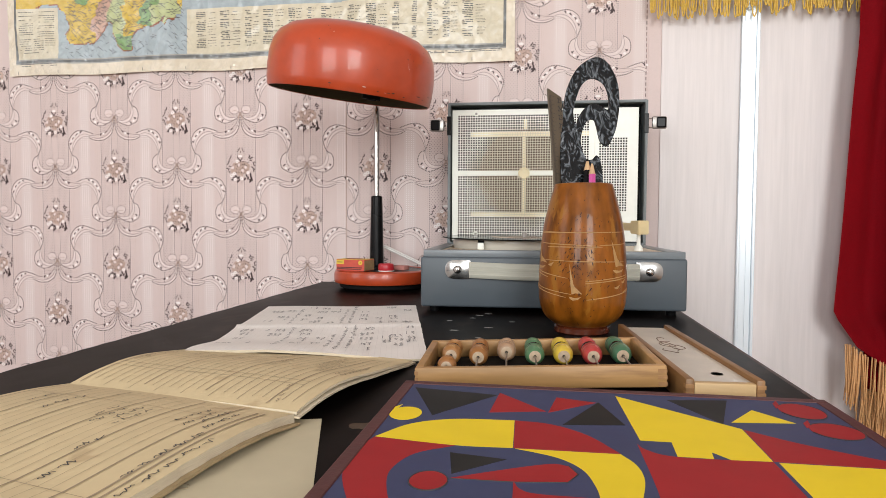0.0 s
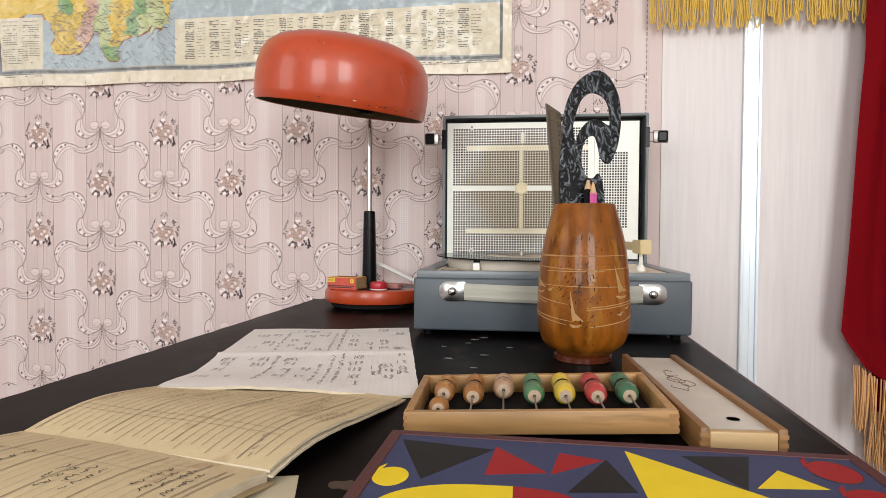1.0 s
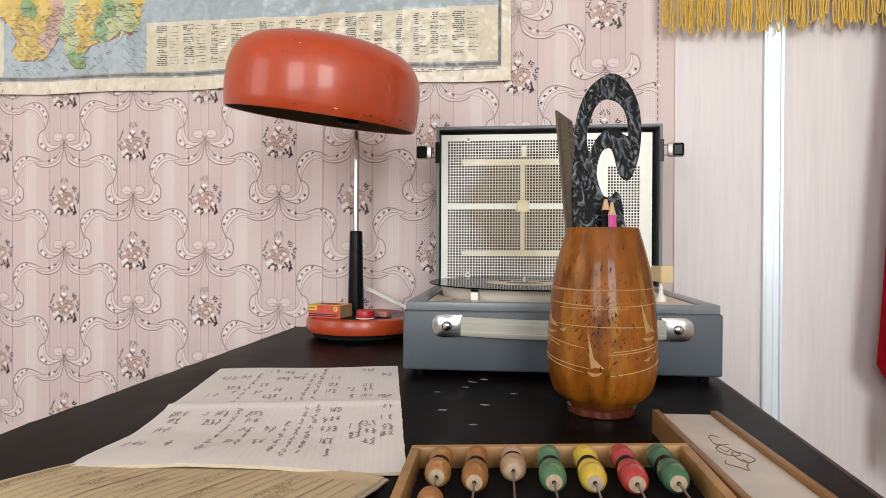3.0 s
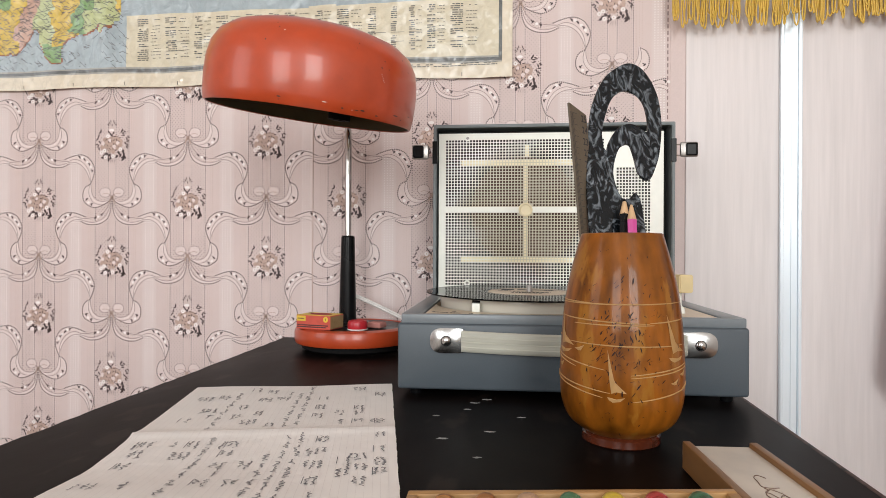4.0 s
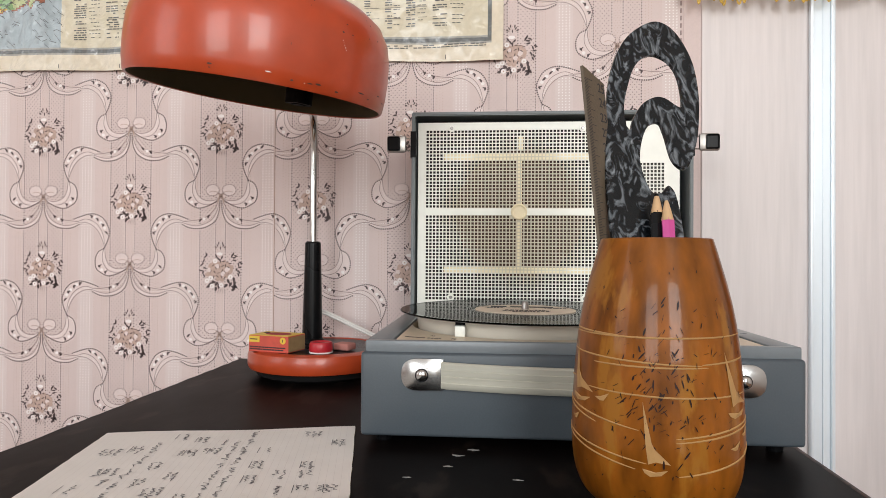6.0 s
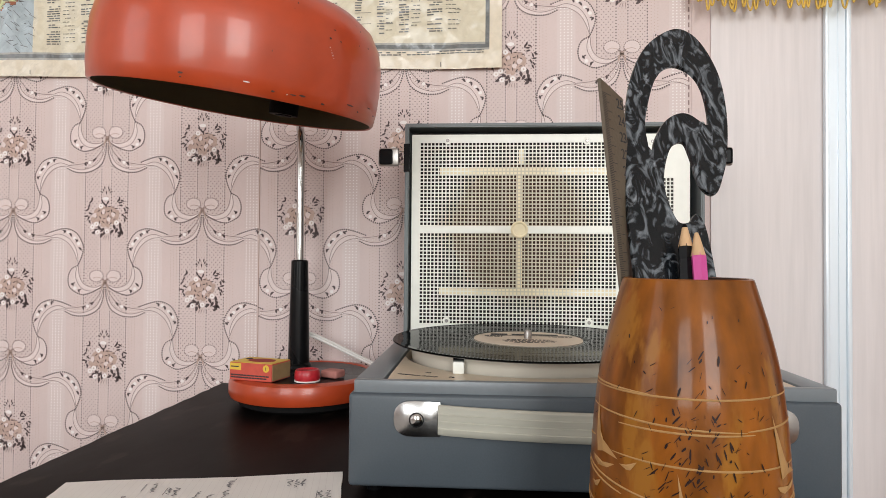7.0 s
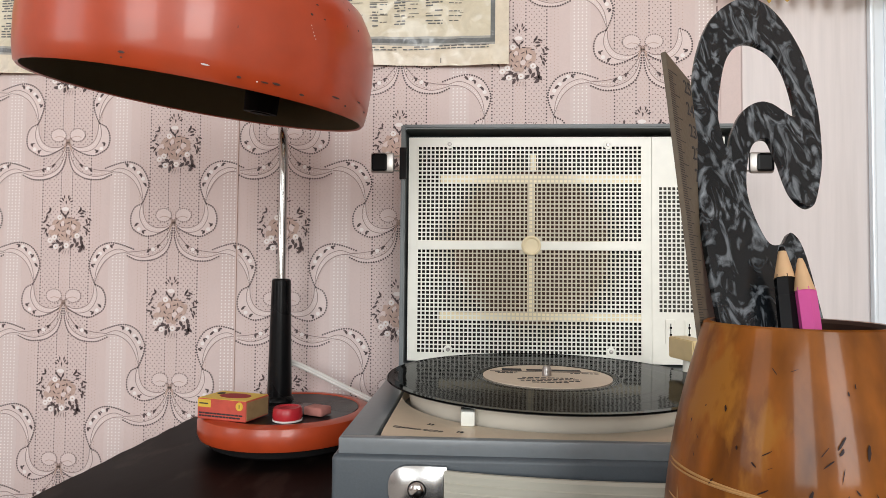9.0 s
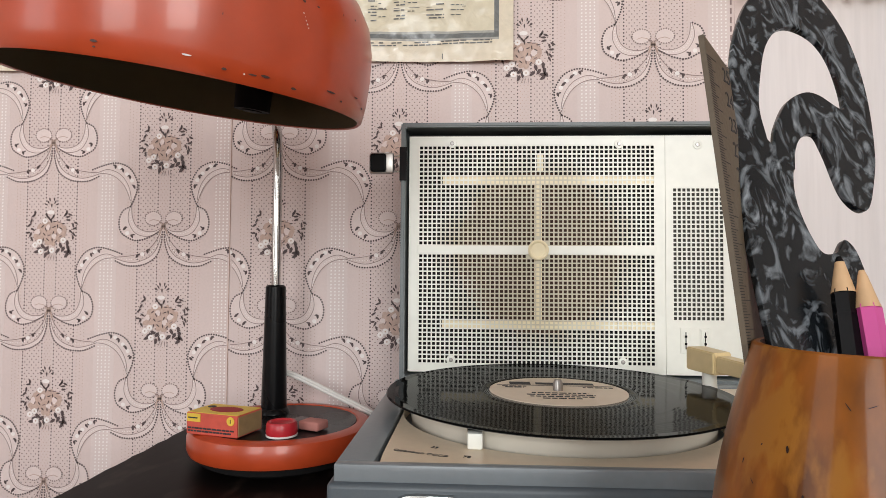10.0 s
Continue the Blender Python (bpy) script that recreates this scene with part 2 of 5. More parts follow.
    if label:
        tagged(ob, label)
    return ob


def thing(name, m, label, category, group="", kind=""):
    ob = new(name)
    ob.empty_display_size = 0.02
    ob.matrix_world = m
    return tagged(ob, label, category, group, kind)


def box(bm, x0, x1, y0, y1, z0, z1, bevel=0.0, seg=2, mi=0):
    r = bmesh.ops.create_cube(bm, size=1)
    vs = r["verts"]
    for v in vs:
        v.co = Vector(((x0 + x1) / 2 + v.co.x * (x1 - x0), (y0 + y1) / 2 + v.co.y * (y1 - y0), (z0 + z1) / 2 + v.co.z * (z1 - z0)))
    faces = {f for v in vs for f in v.link_faces}
    for f in faces:
        f.material_index = mi
    if bevel:
        r = bmesh.ops.bevel(bm, geom=list({e for v in vs for e in v.link_edges}), offset=bevel, segments=seg, affect='EDGES', profile=0.5)
        for f in r["faces"]:
            f.material_index = mi
    return bm


def lathe(bm, profile, seg=64, at=(0, 0, 0), mi=0):
    """Turns (radius, height) pairs round the z axis; a radius of 0 closes the end."""
    rings = []
    for r, z in profile:
        if r <= 0:
            rings.append([bm.verts.new((at[0], at[1], at[2] + z))])
        else:
            rings.append([bm.verts.new((at[0] + r * math.cos(2 * math.pi * k / seg), at[1] + r * math.sin(2 * math.pi * k / seg), at[2] + z)) for k in range(seg)])
    for a, b in zip(rings, rings[1:]):
        for k in range(seg):
            q = (k + 1) % seg
            if len(a) == 1 and len(b) == 1:
                continue
            if len(a) == 1:
                f = bm.faces.new((a[0], b[q], b[k]))
            elif len(b) == 1:
                f = bm.faces.new((a[k], a[q], b[0]))
            else:
                f = bm.faces.new((a[k], a[q], b[q], b[k]))
            f.material_index = mi
    return bm


def spline(pts, n=12):
    """A smooth line through the points."""
    p = [Vector(q) for q in pts]
    p = [2 * p[0] - p[1]] + p + [2 * p[-1] - p[-2]]
    out = []
    for a, b, c, d in zip(p, p[1:], p[2:], p[3:]):
        for k in range(n):
            t = k / n
            out.append(0.5 * (2 * b + (c - a) * t + (2 * a - 5 * b + 4 * c - d) * t * t + (3 * b - a - 3 * c + d) * t ** 3))
    return out + [p[-2]]


def tube(bm, pts, radius, seg=10, mi=0, caps=True):
    """A round bar along the points; radius may be one number or one for each point."""
    pts = [Vector(p) for p in pts]
    rad = radius if isinstance(radius, (list, tuple)) else [radius] * len(pts)
    rings, side = [], None
    for k, p in enumerate(pts):
        d = (pts[min(k + 1, len(pts) - 1)] - pts[max(k - 1, 0)]).normalized()
        if side is None:
            side = d.orthogonal().normalized()
        side = (side - d * side.dot(d)).normalized()
        up = d.cross(side)
        rings.append([bm.verts.new(p + rad[k] * (math.cos(a) * side + math.sin(a) * up)) for a in (2 * math.pi * i / seg for i in range(seg))])
    for a, b in zip(rings, rings[1:]):
        for i in range(seg):
            bm.faces.new((a[i], a[(i + 1) % seg], b[(i + 1) % seg], b[i])).material_index = mi
    if caps:
        bm.faces.new(rings[0][::-1]).material_index = mi
        bm.faces.new(rings[-1]).material_index = mi
    return bm


def plate(bm, outline, z0, z1, mi=0, bevel=0.0):
    """A flat plate with that outline in x and y, from z0 up to z1."""
    top = bm.faces.new([bm.verts.new((x, y, z1)) for x, y in outline])
    low = [bm.verts.new((x, y, z0)) for x, y in outline]
    tv = list(top.verts)
    n = len(tv)
    top.material_index = mi
    for k in range(n):
        bm.faces.new((tv[(k + 1) % n], tv[k], low[k], low[(k + 1) % n])).material_index = mi
    bm.faces.new(low[::-1]).material_index = mi
    bmesh.ops.recalc_face_normals(bm, faces=bm.faces)
    if bevel:
        bmesh.ops.bevel(bm, geom=list(top.edges), offset=bevel, segments=2, affect='EDGES')
    return bm


def writing(body, size, m, parent, material, name="lettering", align='LEFT', depth=0.0001):
    """Words in the built-in font, as a mesh part."""
    cu = bpy.data.curves.new(name, 'FONT')
    cu.body, cu.size, cu.align_x, cu.extrude = body, size, align, depth
    tmp = bpy.data.objects.new(name, cu)
    scene.collection.objects.link(tmp)
    bpy.context.view_layer.update()
    me = bpy.data.meshes.new_from_object(tmp.evaluated_get(bpy.context.evaluated_depsgraph_get()))
    bpy.data.objects.remove(tmp)
    me.materials.clear()
    me.materials.append(material)
    ob = new(name, me)
    ob.parent, ob.matrix_basis = parent, m
    return ob


# ---- the room ----
WALL_Y = 1.21


def slab(name, x0, x1, y0, y1, z0, z1, material, label):
    bm = bmesh.new()
    box(bm, x0, x1, y0, y1, z0, z1)
    return tagged(part(name, bm, material), label, name.split("_")[0], kind="structure")


slab("floor", -2.6, 2.6, -2.5, 1.36, -0.1, 0.0, FLOOR, "brown painted board floor of the room")
slab("ceiling", -2.6, 2.6, -2.5, 1.36, 2.7, 2.8, PLASTER, "white plastered ceiling of the room")
wall_north = slab("wall_north", -2.6, 0.2205, WALL_Y, WALL_Y + 0.15, 0, 2.7, PINK, "wall papered in pink with ribbons and bouquets")
bm = bmesh.new()
for y0, y1, z0, z1 in ((-2.5, 1.36, 0, 0.98), (-2.5, 1.36, 2.46, 2.7), (-2.5, -1.35, 0.98, 2.46), (-0.15, 1.36, 0.98, 2.46)):
    box(bm, -2.75, -2.6, y0, y1, z0, z1)
tagged(part("wall_west", bm, PINK), "plain pink papered side wall with a window opening", "wall", kind="structure")
slab("wall_east", 2.6, 2.75, -2.5, 1.36, 0, 2.7, PLASTER, "plain white plastered side wall")
bm = bmesh.new()
for x0, x1, z0, z1 in ((-2.6, 2.6, 0, 0.98), (-2.6, 2.6, 2.46, 2.7), (-2.6, -1.5, 0.98, 2.46), (-0.4, 0.5, 0.98, 2.46), (1.6, 2.6, 0.98, 2.46)):
    box(bm, x0, x1, -2.65, -2.5, z0, z1)
tagged(part("wall_south", bm, PLASTER), "plastered wall with two window openings", "wall", kind="structure")
slab("wall_strip", 0.2205, 0.2432, WALL_Y - 0.001, WALL_Y + 0.15, 0, 2.7, PINK, "narrow plain pink strip beside the wallpaper")
panel_wall = slab("wall_panel", 0.2432, 2.6, WALL_Y - 0.004, WALL_Y + 0.15, 0, 2.7, PANEL, "whitewashed wood laminate wall panel")
bm = bmesh.new()
box(bm, 0.3765, 0.3815, WALL_Y - 0.012, WALL_Y - 0.004, 0.3, 2.7, 0.0015)
box(bm, 0.3815, 0.4015, WALL_Y - 0.009, WALL_Y - 0.004, 0.3, 2.7, 0.001)
box(bm, 0.3920, 0.3928, WALL_Y - 0.0105, WALL_Y - 0.009, 0.3, 2.7)
box(bm, 0.4015, 0.4070, WALL_Y - 0.012, WALL_Y - 0.004, 0.3, 2.7, 0.0015)
tagged(part("trim", bm, ALU), "white metal joint profile between wall panels", "trim", kind="structure")

# printed wallpaper: bouquets on lace bands, bows and swags of ribbon; offsets from the knot of the bow, in pixels of
# the camera's view at 0.64 mm each
UNIT = 0.000642
STEP, DROP = 0.1422, 0.2027
# each ribbon: its dotted outer edge, the line along it, the second line, sprigs as (x, y) of flower and leaves
SWAG_DOTS = [(-66, 37), (-80, 29), (-87, 10), (-83, -10), (-68, -21), (-53, -26), (-33, -22), (-13, -12), (-3, -4)]
SWAG_LINE = [(-65, 38), (-69, 23), (-68, 8), (-58, -9), (-43, -17), (-23, -17), (-3, -4)]
SWAG_FOLD = [(-63, 38), (-61, 18), (-53, 1), (-38, -8), (-18, -9), (-2, -1)]
TAIL_DOTS = [(-2, -10), (-4, -32), (-13, -55), (-33, -69), (-53, -73), (-73, -72), (-92, -64)]
TAIL_LINE = [(-3, -5), (-13, -25), (-28, -42), (-48, -51), (-68, -55), (-92, -57)]
TAIL_FOLD = [(-4, -14), (-10, -36), (-22, -53), (-38, -62), (-58, -67), (-78, -64), (-96, -58)]
ARCH_DOTS = [(-80, -51), (-103, -43), (-123, -39), (-138, -41), (-153, -49), (-163, -62), (-169, -77), (-168, -92), (-163, -107), (-157, -120)]
ARCH_LINE = [(-92, -56), (-108, -51), (-123, -54), (-138, -63), (-150, -79), (-156, -97), (-158, -120)]
ARCH_FOLD = [(-96, -58), (-113, -60), (-128, -67), (-141, -79), (-151, -97), (-159, -120)]
RIBBONS = ((SWAG_DOTS, SWAG_LINE, SWAG_FOLD, ((-70, -12),), ((-76, -4), (-61, -18))),
           (TAIL_DOTS, TAIL_LINE, TAIL_FOLD, ((-40, -51),), ((-30, -46), (-50, -55))),
           (ARCH_DOTS, ARCH_LINE, ARCH_FOLD, ((-133, -47), (-148, -60), (-158, -72)), ((-125, -46), (-140, -53), (-154, -66), (-163, -84))))
# the bouquet, from its middle: petals, leaves with their lean in degrees, blossoms
PETALS = [(-22, 12), (-14, 17), (-6, 10), (2, 15), (10, 18), (19, 14), (26, 8), (-26, 2), (-17, 4), (-8, 0), (0, 3), (9, 6), (17, 3), (24, -3), (-20, -7), (-11, -9), (-2, -10), (7, -7), (15, -11), (-29, -8), (-5, -18), (4, -19)]
LEAVES = [(-9, 33, 120), (-4, 27, 125), (4, 30, 60), (0, 23, 90), (-44, 14, 30), (-40, 22, 70), (-36, 32, 20), (-33, 37, 100), (-46, 0, 0), (-41, -4, 60), (-38, -12, 110), (-36, 6, 140), (31, 38, 80), (38, 34, 150), (33, 30, 10), (28, 34, 60),
          (44, 14, 100), (50, 18, 150), (47, 8, 20), (40, 2, 130), (46, -3, 120), (44, -9, 110), (34, 24, 10)]
LOW_LEAVES = [(-22, -30, 0), (-15, -26, 140), (-8, -30, 50), (-3, -36, 80), (-10, -42, 75), (20, -24, 120), (25, -31, 60), (32, -36, 10), (35, -29, 90), (38, -36, 130), (32, -42, 45), (33, -20, 90), (14, -34, 40), (-28, -36, 20)]
FLECKS = [(-17, 12, 40), (-10, 6, 110), (-2, 8, 80), (6, 11, 20), (13, 12, 95), (20, 8, 150), (-22, -2, 60), (-13, -3, 130), (-4, -5, 20), (5, 0, 70), (12, -3, 110), (19, -7, 30), (-15, -14, 80), (-6, -13, 140), (3, -14, 95), (11, -16, 50), (24, 17, 5), (16, 20, 0), (8, 21, 175)]
BLOSSOMS = [(-22, -17), (25, -14), (3, -33), (-19, -35), (-31, -23), (-12, 22)]


def even(line, n):
    """The line at n + 1 even steps."""
    run = [0.0]
    for a, b in zip(line, line[1:]):
        run.append(run[-1] + (b - a).length)
    out, k = [], 0
    for i in range(n + 1):
        s = run[-1] * i / n
        while k < len(line) - 2 and run[k + 1] < s:
            k += 1
        f = (s - run[k]) / max(run[k + 1] - run[k], 1e-9)
        out.append(line[k].lerp(line[k + 1], min(1, max(0, f))))
    return out


def length(line):
    return sum((b - a).length for a, b in zip(line, line[1:]))


def paper_print(name, x_first, knot_z, columns, x_min, x_max, z_top):
    """One width of paper; knot_z: height of a bow's knot in the even columns, half a drop above one of the odd ones."""
    bm = bmesh.new()
    rnd = random.Random(5)
    dark, grey, tan, white, pale = range(5)

    def spot(cx, cz, w, h, turn, mi, lift, n=6):
        if not x_min < cx < x_max or not 0.55 < cz < z_top(cx):
            return
        c, s = math.cos(turn), math.sin(turn)
        ring = [(math.cos(2 * math.pi * q / n), math.sin(2 * math.pi * q / n)) for q in range(n)]
        bm.faces.new([bm.verts.new((cx + a * w * c - b * h * s, WALL_Y - lift * 0.3, cz + a * w * s + b * h * c)) for a, b in ring]).material_index = mi

    def blade(cx, cz, long, wide, turn, mi, lift):
        """A leaf with two points and a belly off its middle."""
        if not x_min < cx < x_max or not 0.55 < cz < z_top(cx):
            return
        c, s = math.cos(turn), math.sin(turn)
        bm.faces.new([bm.verts.new((cx + a * long * c - b * wide * s, WALL_Y - lift * 0.3, cz + a * long * s + b * wide * c))
                      for a, b in ((-1, 0.1), (-0.3, -0.8), (0.45, -0.9), (1, 0), (0.4, 0.9), (-0.35, 0.7))]).material_index = mi

    def face(pts, mi, lift):
        if all(x_min < x < x_max and 0.55 < z < z_top(x) for x, z in pts):
            bm.faces.new([bm.verts.new((x, WALL_Y - lift * 0.3, z)) for x, z in pts]).material_index = mi

    def line(pts, half, mi, lift):
        for a, b in zip(pts, pts[1:]):
            d = (b - a).normalized() * half
            face([(a.x - d.y, a.y + d.x), (a.x + d.y, a.y - d.x), (b.x + d.y, b.y - d.x), (b.x - d.y, b.y + d.x)], mi, lift)

    for k in columns:
        cx = x_first + STEP * k
        for z in np.arange(0.55, 1.34, 0.0040):
            for s in (-1, 1):
                spot(cx + s * 0.0320, z, 0.00100, 0.00100, 0, dark, 0.0006)
                spot(cx + s * 0.0075, z + 0.002, 0.00090, 0.00090, 0, dark, 0.0006)
                for q in range(3):
                    spot(cx + s * (0.0368 + 0.0042 * q), z + 0.0018 * (q % 2), 0.0007, 0.0007, 0, tan, 0.0006, 4)
            for q in (-1.5, -0.5, 0.5, 1.5):
                spot(cx + STEP / 2 + q * 0.0047, z, 0.00125, 0.0011, 0.78, white, 0.0006, 4)
        for j, z in enumerate(np.arange(0.55, 1.34, 0.0034)):
            for q in range(4):
                off = 0.0115 + 0.0058 * q + (0.0029 if j % 2 else 0)
                if off < 0.0305:
                    for s in (-1, 1):
                        spot(cx + s * off, z, 0.00078, 0.00078, 0, grey, 0.0006)
            for q in (-1, 0, 1) if j % 2 else (-0.5, 0.5):
                spot(cx + q * 0.0042, z, 0.0007, 0.0007, 0, tan, 0.0006, 4)
        for j in range(-3, 4):
            kz = knot_z + DROP * j - (DROP / 2 if k % 2 else 0)
            for s in (-1, 1):
                def at(pts):
                    return [Vector((cx + s * p.x * UNIT, kz + p.y * UNIT)) for p in spline([(x, y, 0) for x, y in pts], 8)]
                for dots, edge, fold, flowers, leaves in RIBBONS:
                    d, a, b = at(dots), at(edge), at(fold)
                    n = 20
                    ea, eb = even(a, n), even(b, n)
                    ed = even(d, n)
                    for q in range(n):
                        face([tuple(ed[q]), tuple(ed[q + 1]), tuple(eb[q + 1]), tuple(eb[q])], pale, 0.0009)
                    line(ea, 0.00036, grey, 0.0014)
                    line(eb, 0.00036, grey, 0.0014)
                    mid = [p.lerp(r, 0.55) for p, r in zip(ea, eb)]
                    for p in even(mid, int(length(mid) / 0.0030)):
                        spot(p.x, p.y, 0.0007, 0.0007, 0, white, 0.0015, 4)
                    for p in even(d, int(length(d) / 0.0030)):
                        spot(p.x, p.y, 0.00115, 0.00115, 0, dark, 0.0015)
                    for x, y in flowers:
                        spot(cx + s * x * UNIT, kz + y * UNIT, 0.0027, 0.0025, 0, white, 0.0017, 7)
                    for q, (x, y) in enumerate(leaves):
                        blade(cx + s * x * UNIT, kz + y * UNIT, 0.0029, 0.0017, rnd.uniform(0.7, 2.4), dark, 0.0019)
                        blade(cx + s * (x + 3) * UNIT, kz + (y + 3) * UNIT, 0.0020, 0.0010, rnd.uniform(-0.6, 0.6), dark, 0.0018)
                loop = [Vector((cx + s * (20 + 16 * math.cos(t)) * UNIT, kz + (15 + 13 * math.sin(t)) * UNIT)) for t in np.linspace(0, 6.283, 19)]
                face([tuple(p) for p in loop[:-1]], pale, 0.0016)
                for p in even(loop, 22):
                    spot(p.x, p.y, 0.0009, 0.0009, 0, grey, 0.0020)
                line([Vector((cx + s * x * UNIT, kz + y * UNIT)) for x, y in ((2, 3), (10, 11), (20, 13), (28, 10))], 0.0004, tan, 0.0020)
                line([Vector((cx + s * x * UNIT, kz + y * UNIT)) for x, y in ((1, 2), (5, -4), (7, -14))], 0.0010, tan, 0.0020)
                line([Vector((cx + s * x * UNIT, kz + y * UNIT)) for x, y in ((1, 5), (4, 8), (8, 9))], 0.0005, grey, 0.0021)
            spot(cx, kz + 0.001, 0.0030, 0.0034, 0, tan, 0.0020, 8)
            cz = kz - 0.1088
            spot(cx, cz + 0.002, 0.0200, 0.0115, 0, tan, 0.0012, 14)
            for q, (x, y) in enumerate(PETALS):
                spot(cx + x * UNIT, cz + y * UNIT, rnd.uniform(0.0036, 0.0050), rnd.uniform(0.0028, 0.0038), rnd.uniform(0, 3), pale if q % 5 == 2 else tan, 0.0016 + 0.00003 * q, 8)
            for x, y, a in FLECKS:
                blade(cx + x * UNIT, cz + y * UNIT, 0.0028, 0.0008, radians(a), dark if (x + y) % 3 else grey, 0.0026)
            for x, y, a in LEAVES:
                blade(cx + x * UNIT, cz + y * UNIT, 0.0036, 0.0013, radians(a + rnd.uniform(-15, 15)), dark, 0.0025)
            for x, y, a in LOW_LEAVES:
                blade(cx + x * UNIT, cz + y * UNIT, 0.0042, 0.0022, radians(a + rnd.uniform(-15, 15)), dark, 0.0025)
            for x, y in BLOSSOMS:
                spot(cx + x * UNIT, cz + y * UNIT, 0.0037, 0.0035, 0, white, 0.0028, 8)
                spot(cx + x * UNIT, cz + y * UNIT, 0.0010, 0.0010, 0, tan, 0.0031)
            for x in (-6, -1, 5, 10):
                blade(cx + (x + 2) * UNIT, cz - 47 * UNIT, 0.0042, 0.0004, 1.35 + x * 0.04, grey, 0.0016)
            for x, y, a in ((0, 0, 90), (-7, 6, 120), (7, 6, 60), (-11, 2, 155), (11, 2, 25), (-4, 11, 100), (5, 11, 80)):
                blade(cx + x * UNIT, kz + (y - 118) * UNIT, 0.0028, 0.0010, radians(a), dark, 0.0016)
            spot(cx - 0.001, kz - 131 * UNIT, 0.0050, 0.0026, 0, white, 0.0014, 8)
    return tagged(part(name, bm, [PRINT_DARK, PRINT_GREY, PRINT_TAN, PRINT_WHITE, PRINT_RIBBON], wall_north, "printed bouquets, bows and ribbons"), kind="stuff")


paper_print("wallpaper_print", -0.4330, 0.98505, range(-6, 2), -1.24, -0.3515, lambda x: 1.20)
paper_print("wallpaper_print", -0.2932, 1.0862, range(-1, 4), -0.3505, 0.2195, lambda x: 1.20 if x < -0.03 else 1.34)
bm = bmesh.new()
for k in range(-6, 1):
    box(bm, -0.433 + 0.1422 * (k - 0.5) - 0.013, -0.433 + 0.1422 * (k - 0.5) + 0.013, WALL_Y - 0.00008, WALL_Y + 0.0005, 0.4, 1.6)
for k in range(0, 4):
    box(bm, -0.2932 + 0.1422 * (k + 0.5) - 0.012, -0.2932 + 0.1422 * (k + 0.5) + 0.012, WALL_Y - 0.00008, WALL_Y + 0.0005, 0.4, 1.6)
part("pale_stripe", bm, PINK_PALE, wall_north)
bm = bmesh.new()
box(bm, -0.3514, -0.3507, WALL_Y - 0.0011, WALL_Y + 0.001, 0.4, 1.6)
part("paper_seam", bm, PRINT_TAN, wall_north)
bm = bmesh.new()
for z in np.arange(0.55, 1.5, 0.010):
    box(bm, 0.2160, 0.2176, WALL_Y - 0.0009, WALL_Y + 0.001, z, z + 0.006)
part("paper_border", bm, PRINT_GREY, wall_north)

# ---- desk ----
desk = thing("desk", pose(0, 0, 0), "old black painted wooden desk with worn brown edges", "desk")
TOP = 0.75


def left_x(y):
    return -0.374 - 0.0195 * y


bm = bmesh.new()
worn = random.Random(9)
left_side = [(left_x(y) + worn.uniform(-0.0014, 0.0010), y) for y in np.linspace(1.204, -0.12, 90)]
plate(bm, left_side + [(0.219, -0.12), (0.219, 1.204)], TOP - 0.026, TOP, 0, 0.0012)
part("desktop", bm, DESK, desk)
bm = bmesh.new()
box(bm, 0.2192, 0.2235, -0.12, 1.203, TOP - 0.026, TOP - 0.0008, 0.0012)
part("edge_band", bm, DESK_EDGE, desk, "worn brown edge band")
for x0, x1 in ((-0.335, -0.315), (0.195, 0.213)):
    bm = bmesh.new()
    box(bm, x0, x1, -0.08, 1.19, 0.0, TOP - 0.026, 0.002)
    part("side_panel", bm, DESK, desk)
rnd = random.Random(3)
bm = bmesh.new()
plate(bm, [(-0.066 + 0.010 * math.cos(a) * rnd.uniform(0.6, 1.1), 0.372 + 0.007 * math.sin(a) * rnd.uniform(0.6, 1.1)) for a in np.linspace(0, 5.9, 14)], TOP - 0.001, TOP + 0.0002)
part("dried_stain", bm, mat("dried brown stain", (0.06, 0.038, 0.022), 0.6, vary=0.5, grain=200), desk, "brown dried stain")
for cx, cy, r in ((-0.09, 1.017, 0.006), (-0.034, 0.83, 0.004), (-0.045, 0.815, 0.005), (-0.024, 0.723, 0.004), (-0.06, 0.70, 0.005), (-0.075, 0.765, 0.003), (0.0, 0.77, 0.003), (-0.05, 0.79, 0.003), (-0.03, 0.66, 0.003)):
    n = 11
    bm = bmesh.new()
    plate(bm, [(cx + r * rnd.uniform(0.3, 1.3) * 1.1 * math.cos(2 * math.pi * k / n), cy + r * rnd.uniform(0.2, 1.1) * 0.6 * math.sin(2 * math.pi * k / n)) for k in range(n)], TOP - 0.001, TOP + 0.00025)
    part("paint_chip", bm, CHIP, desk, "pale scratch in the black paint")

# ---- record player ----
player = thing("record_player", pose(0.0465, 0.8375, TOP + 0.0025, 0, 0, 2.4), "slate blue portable record player with open lid on the desk", "record player")
bm = bmesh.new()
box(bm, -0.1712, 0.1698, 0.0, 0.262, 0.005, 0.0715, 0.003, 3)
body = part("case", bm, BLUE_CASE, player, "slate blue leatherette case", True)
for x in (-0.155, 0.155):
    for y in (0.02, 0.24):
        bm = bmesh.new()
        lathe(bm, [(0, -0.0025), (0.006, -0.0025), (0.007, 0.006)], 16, (x, y, 0))
        part("foot", bm, BLACK, player)
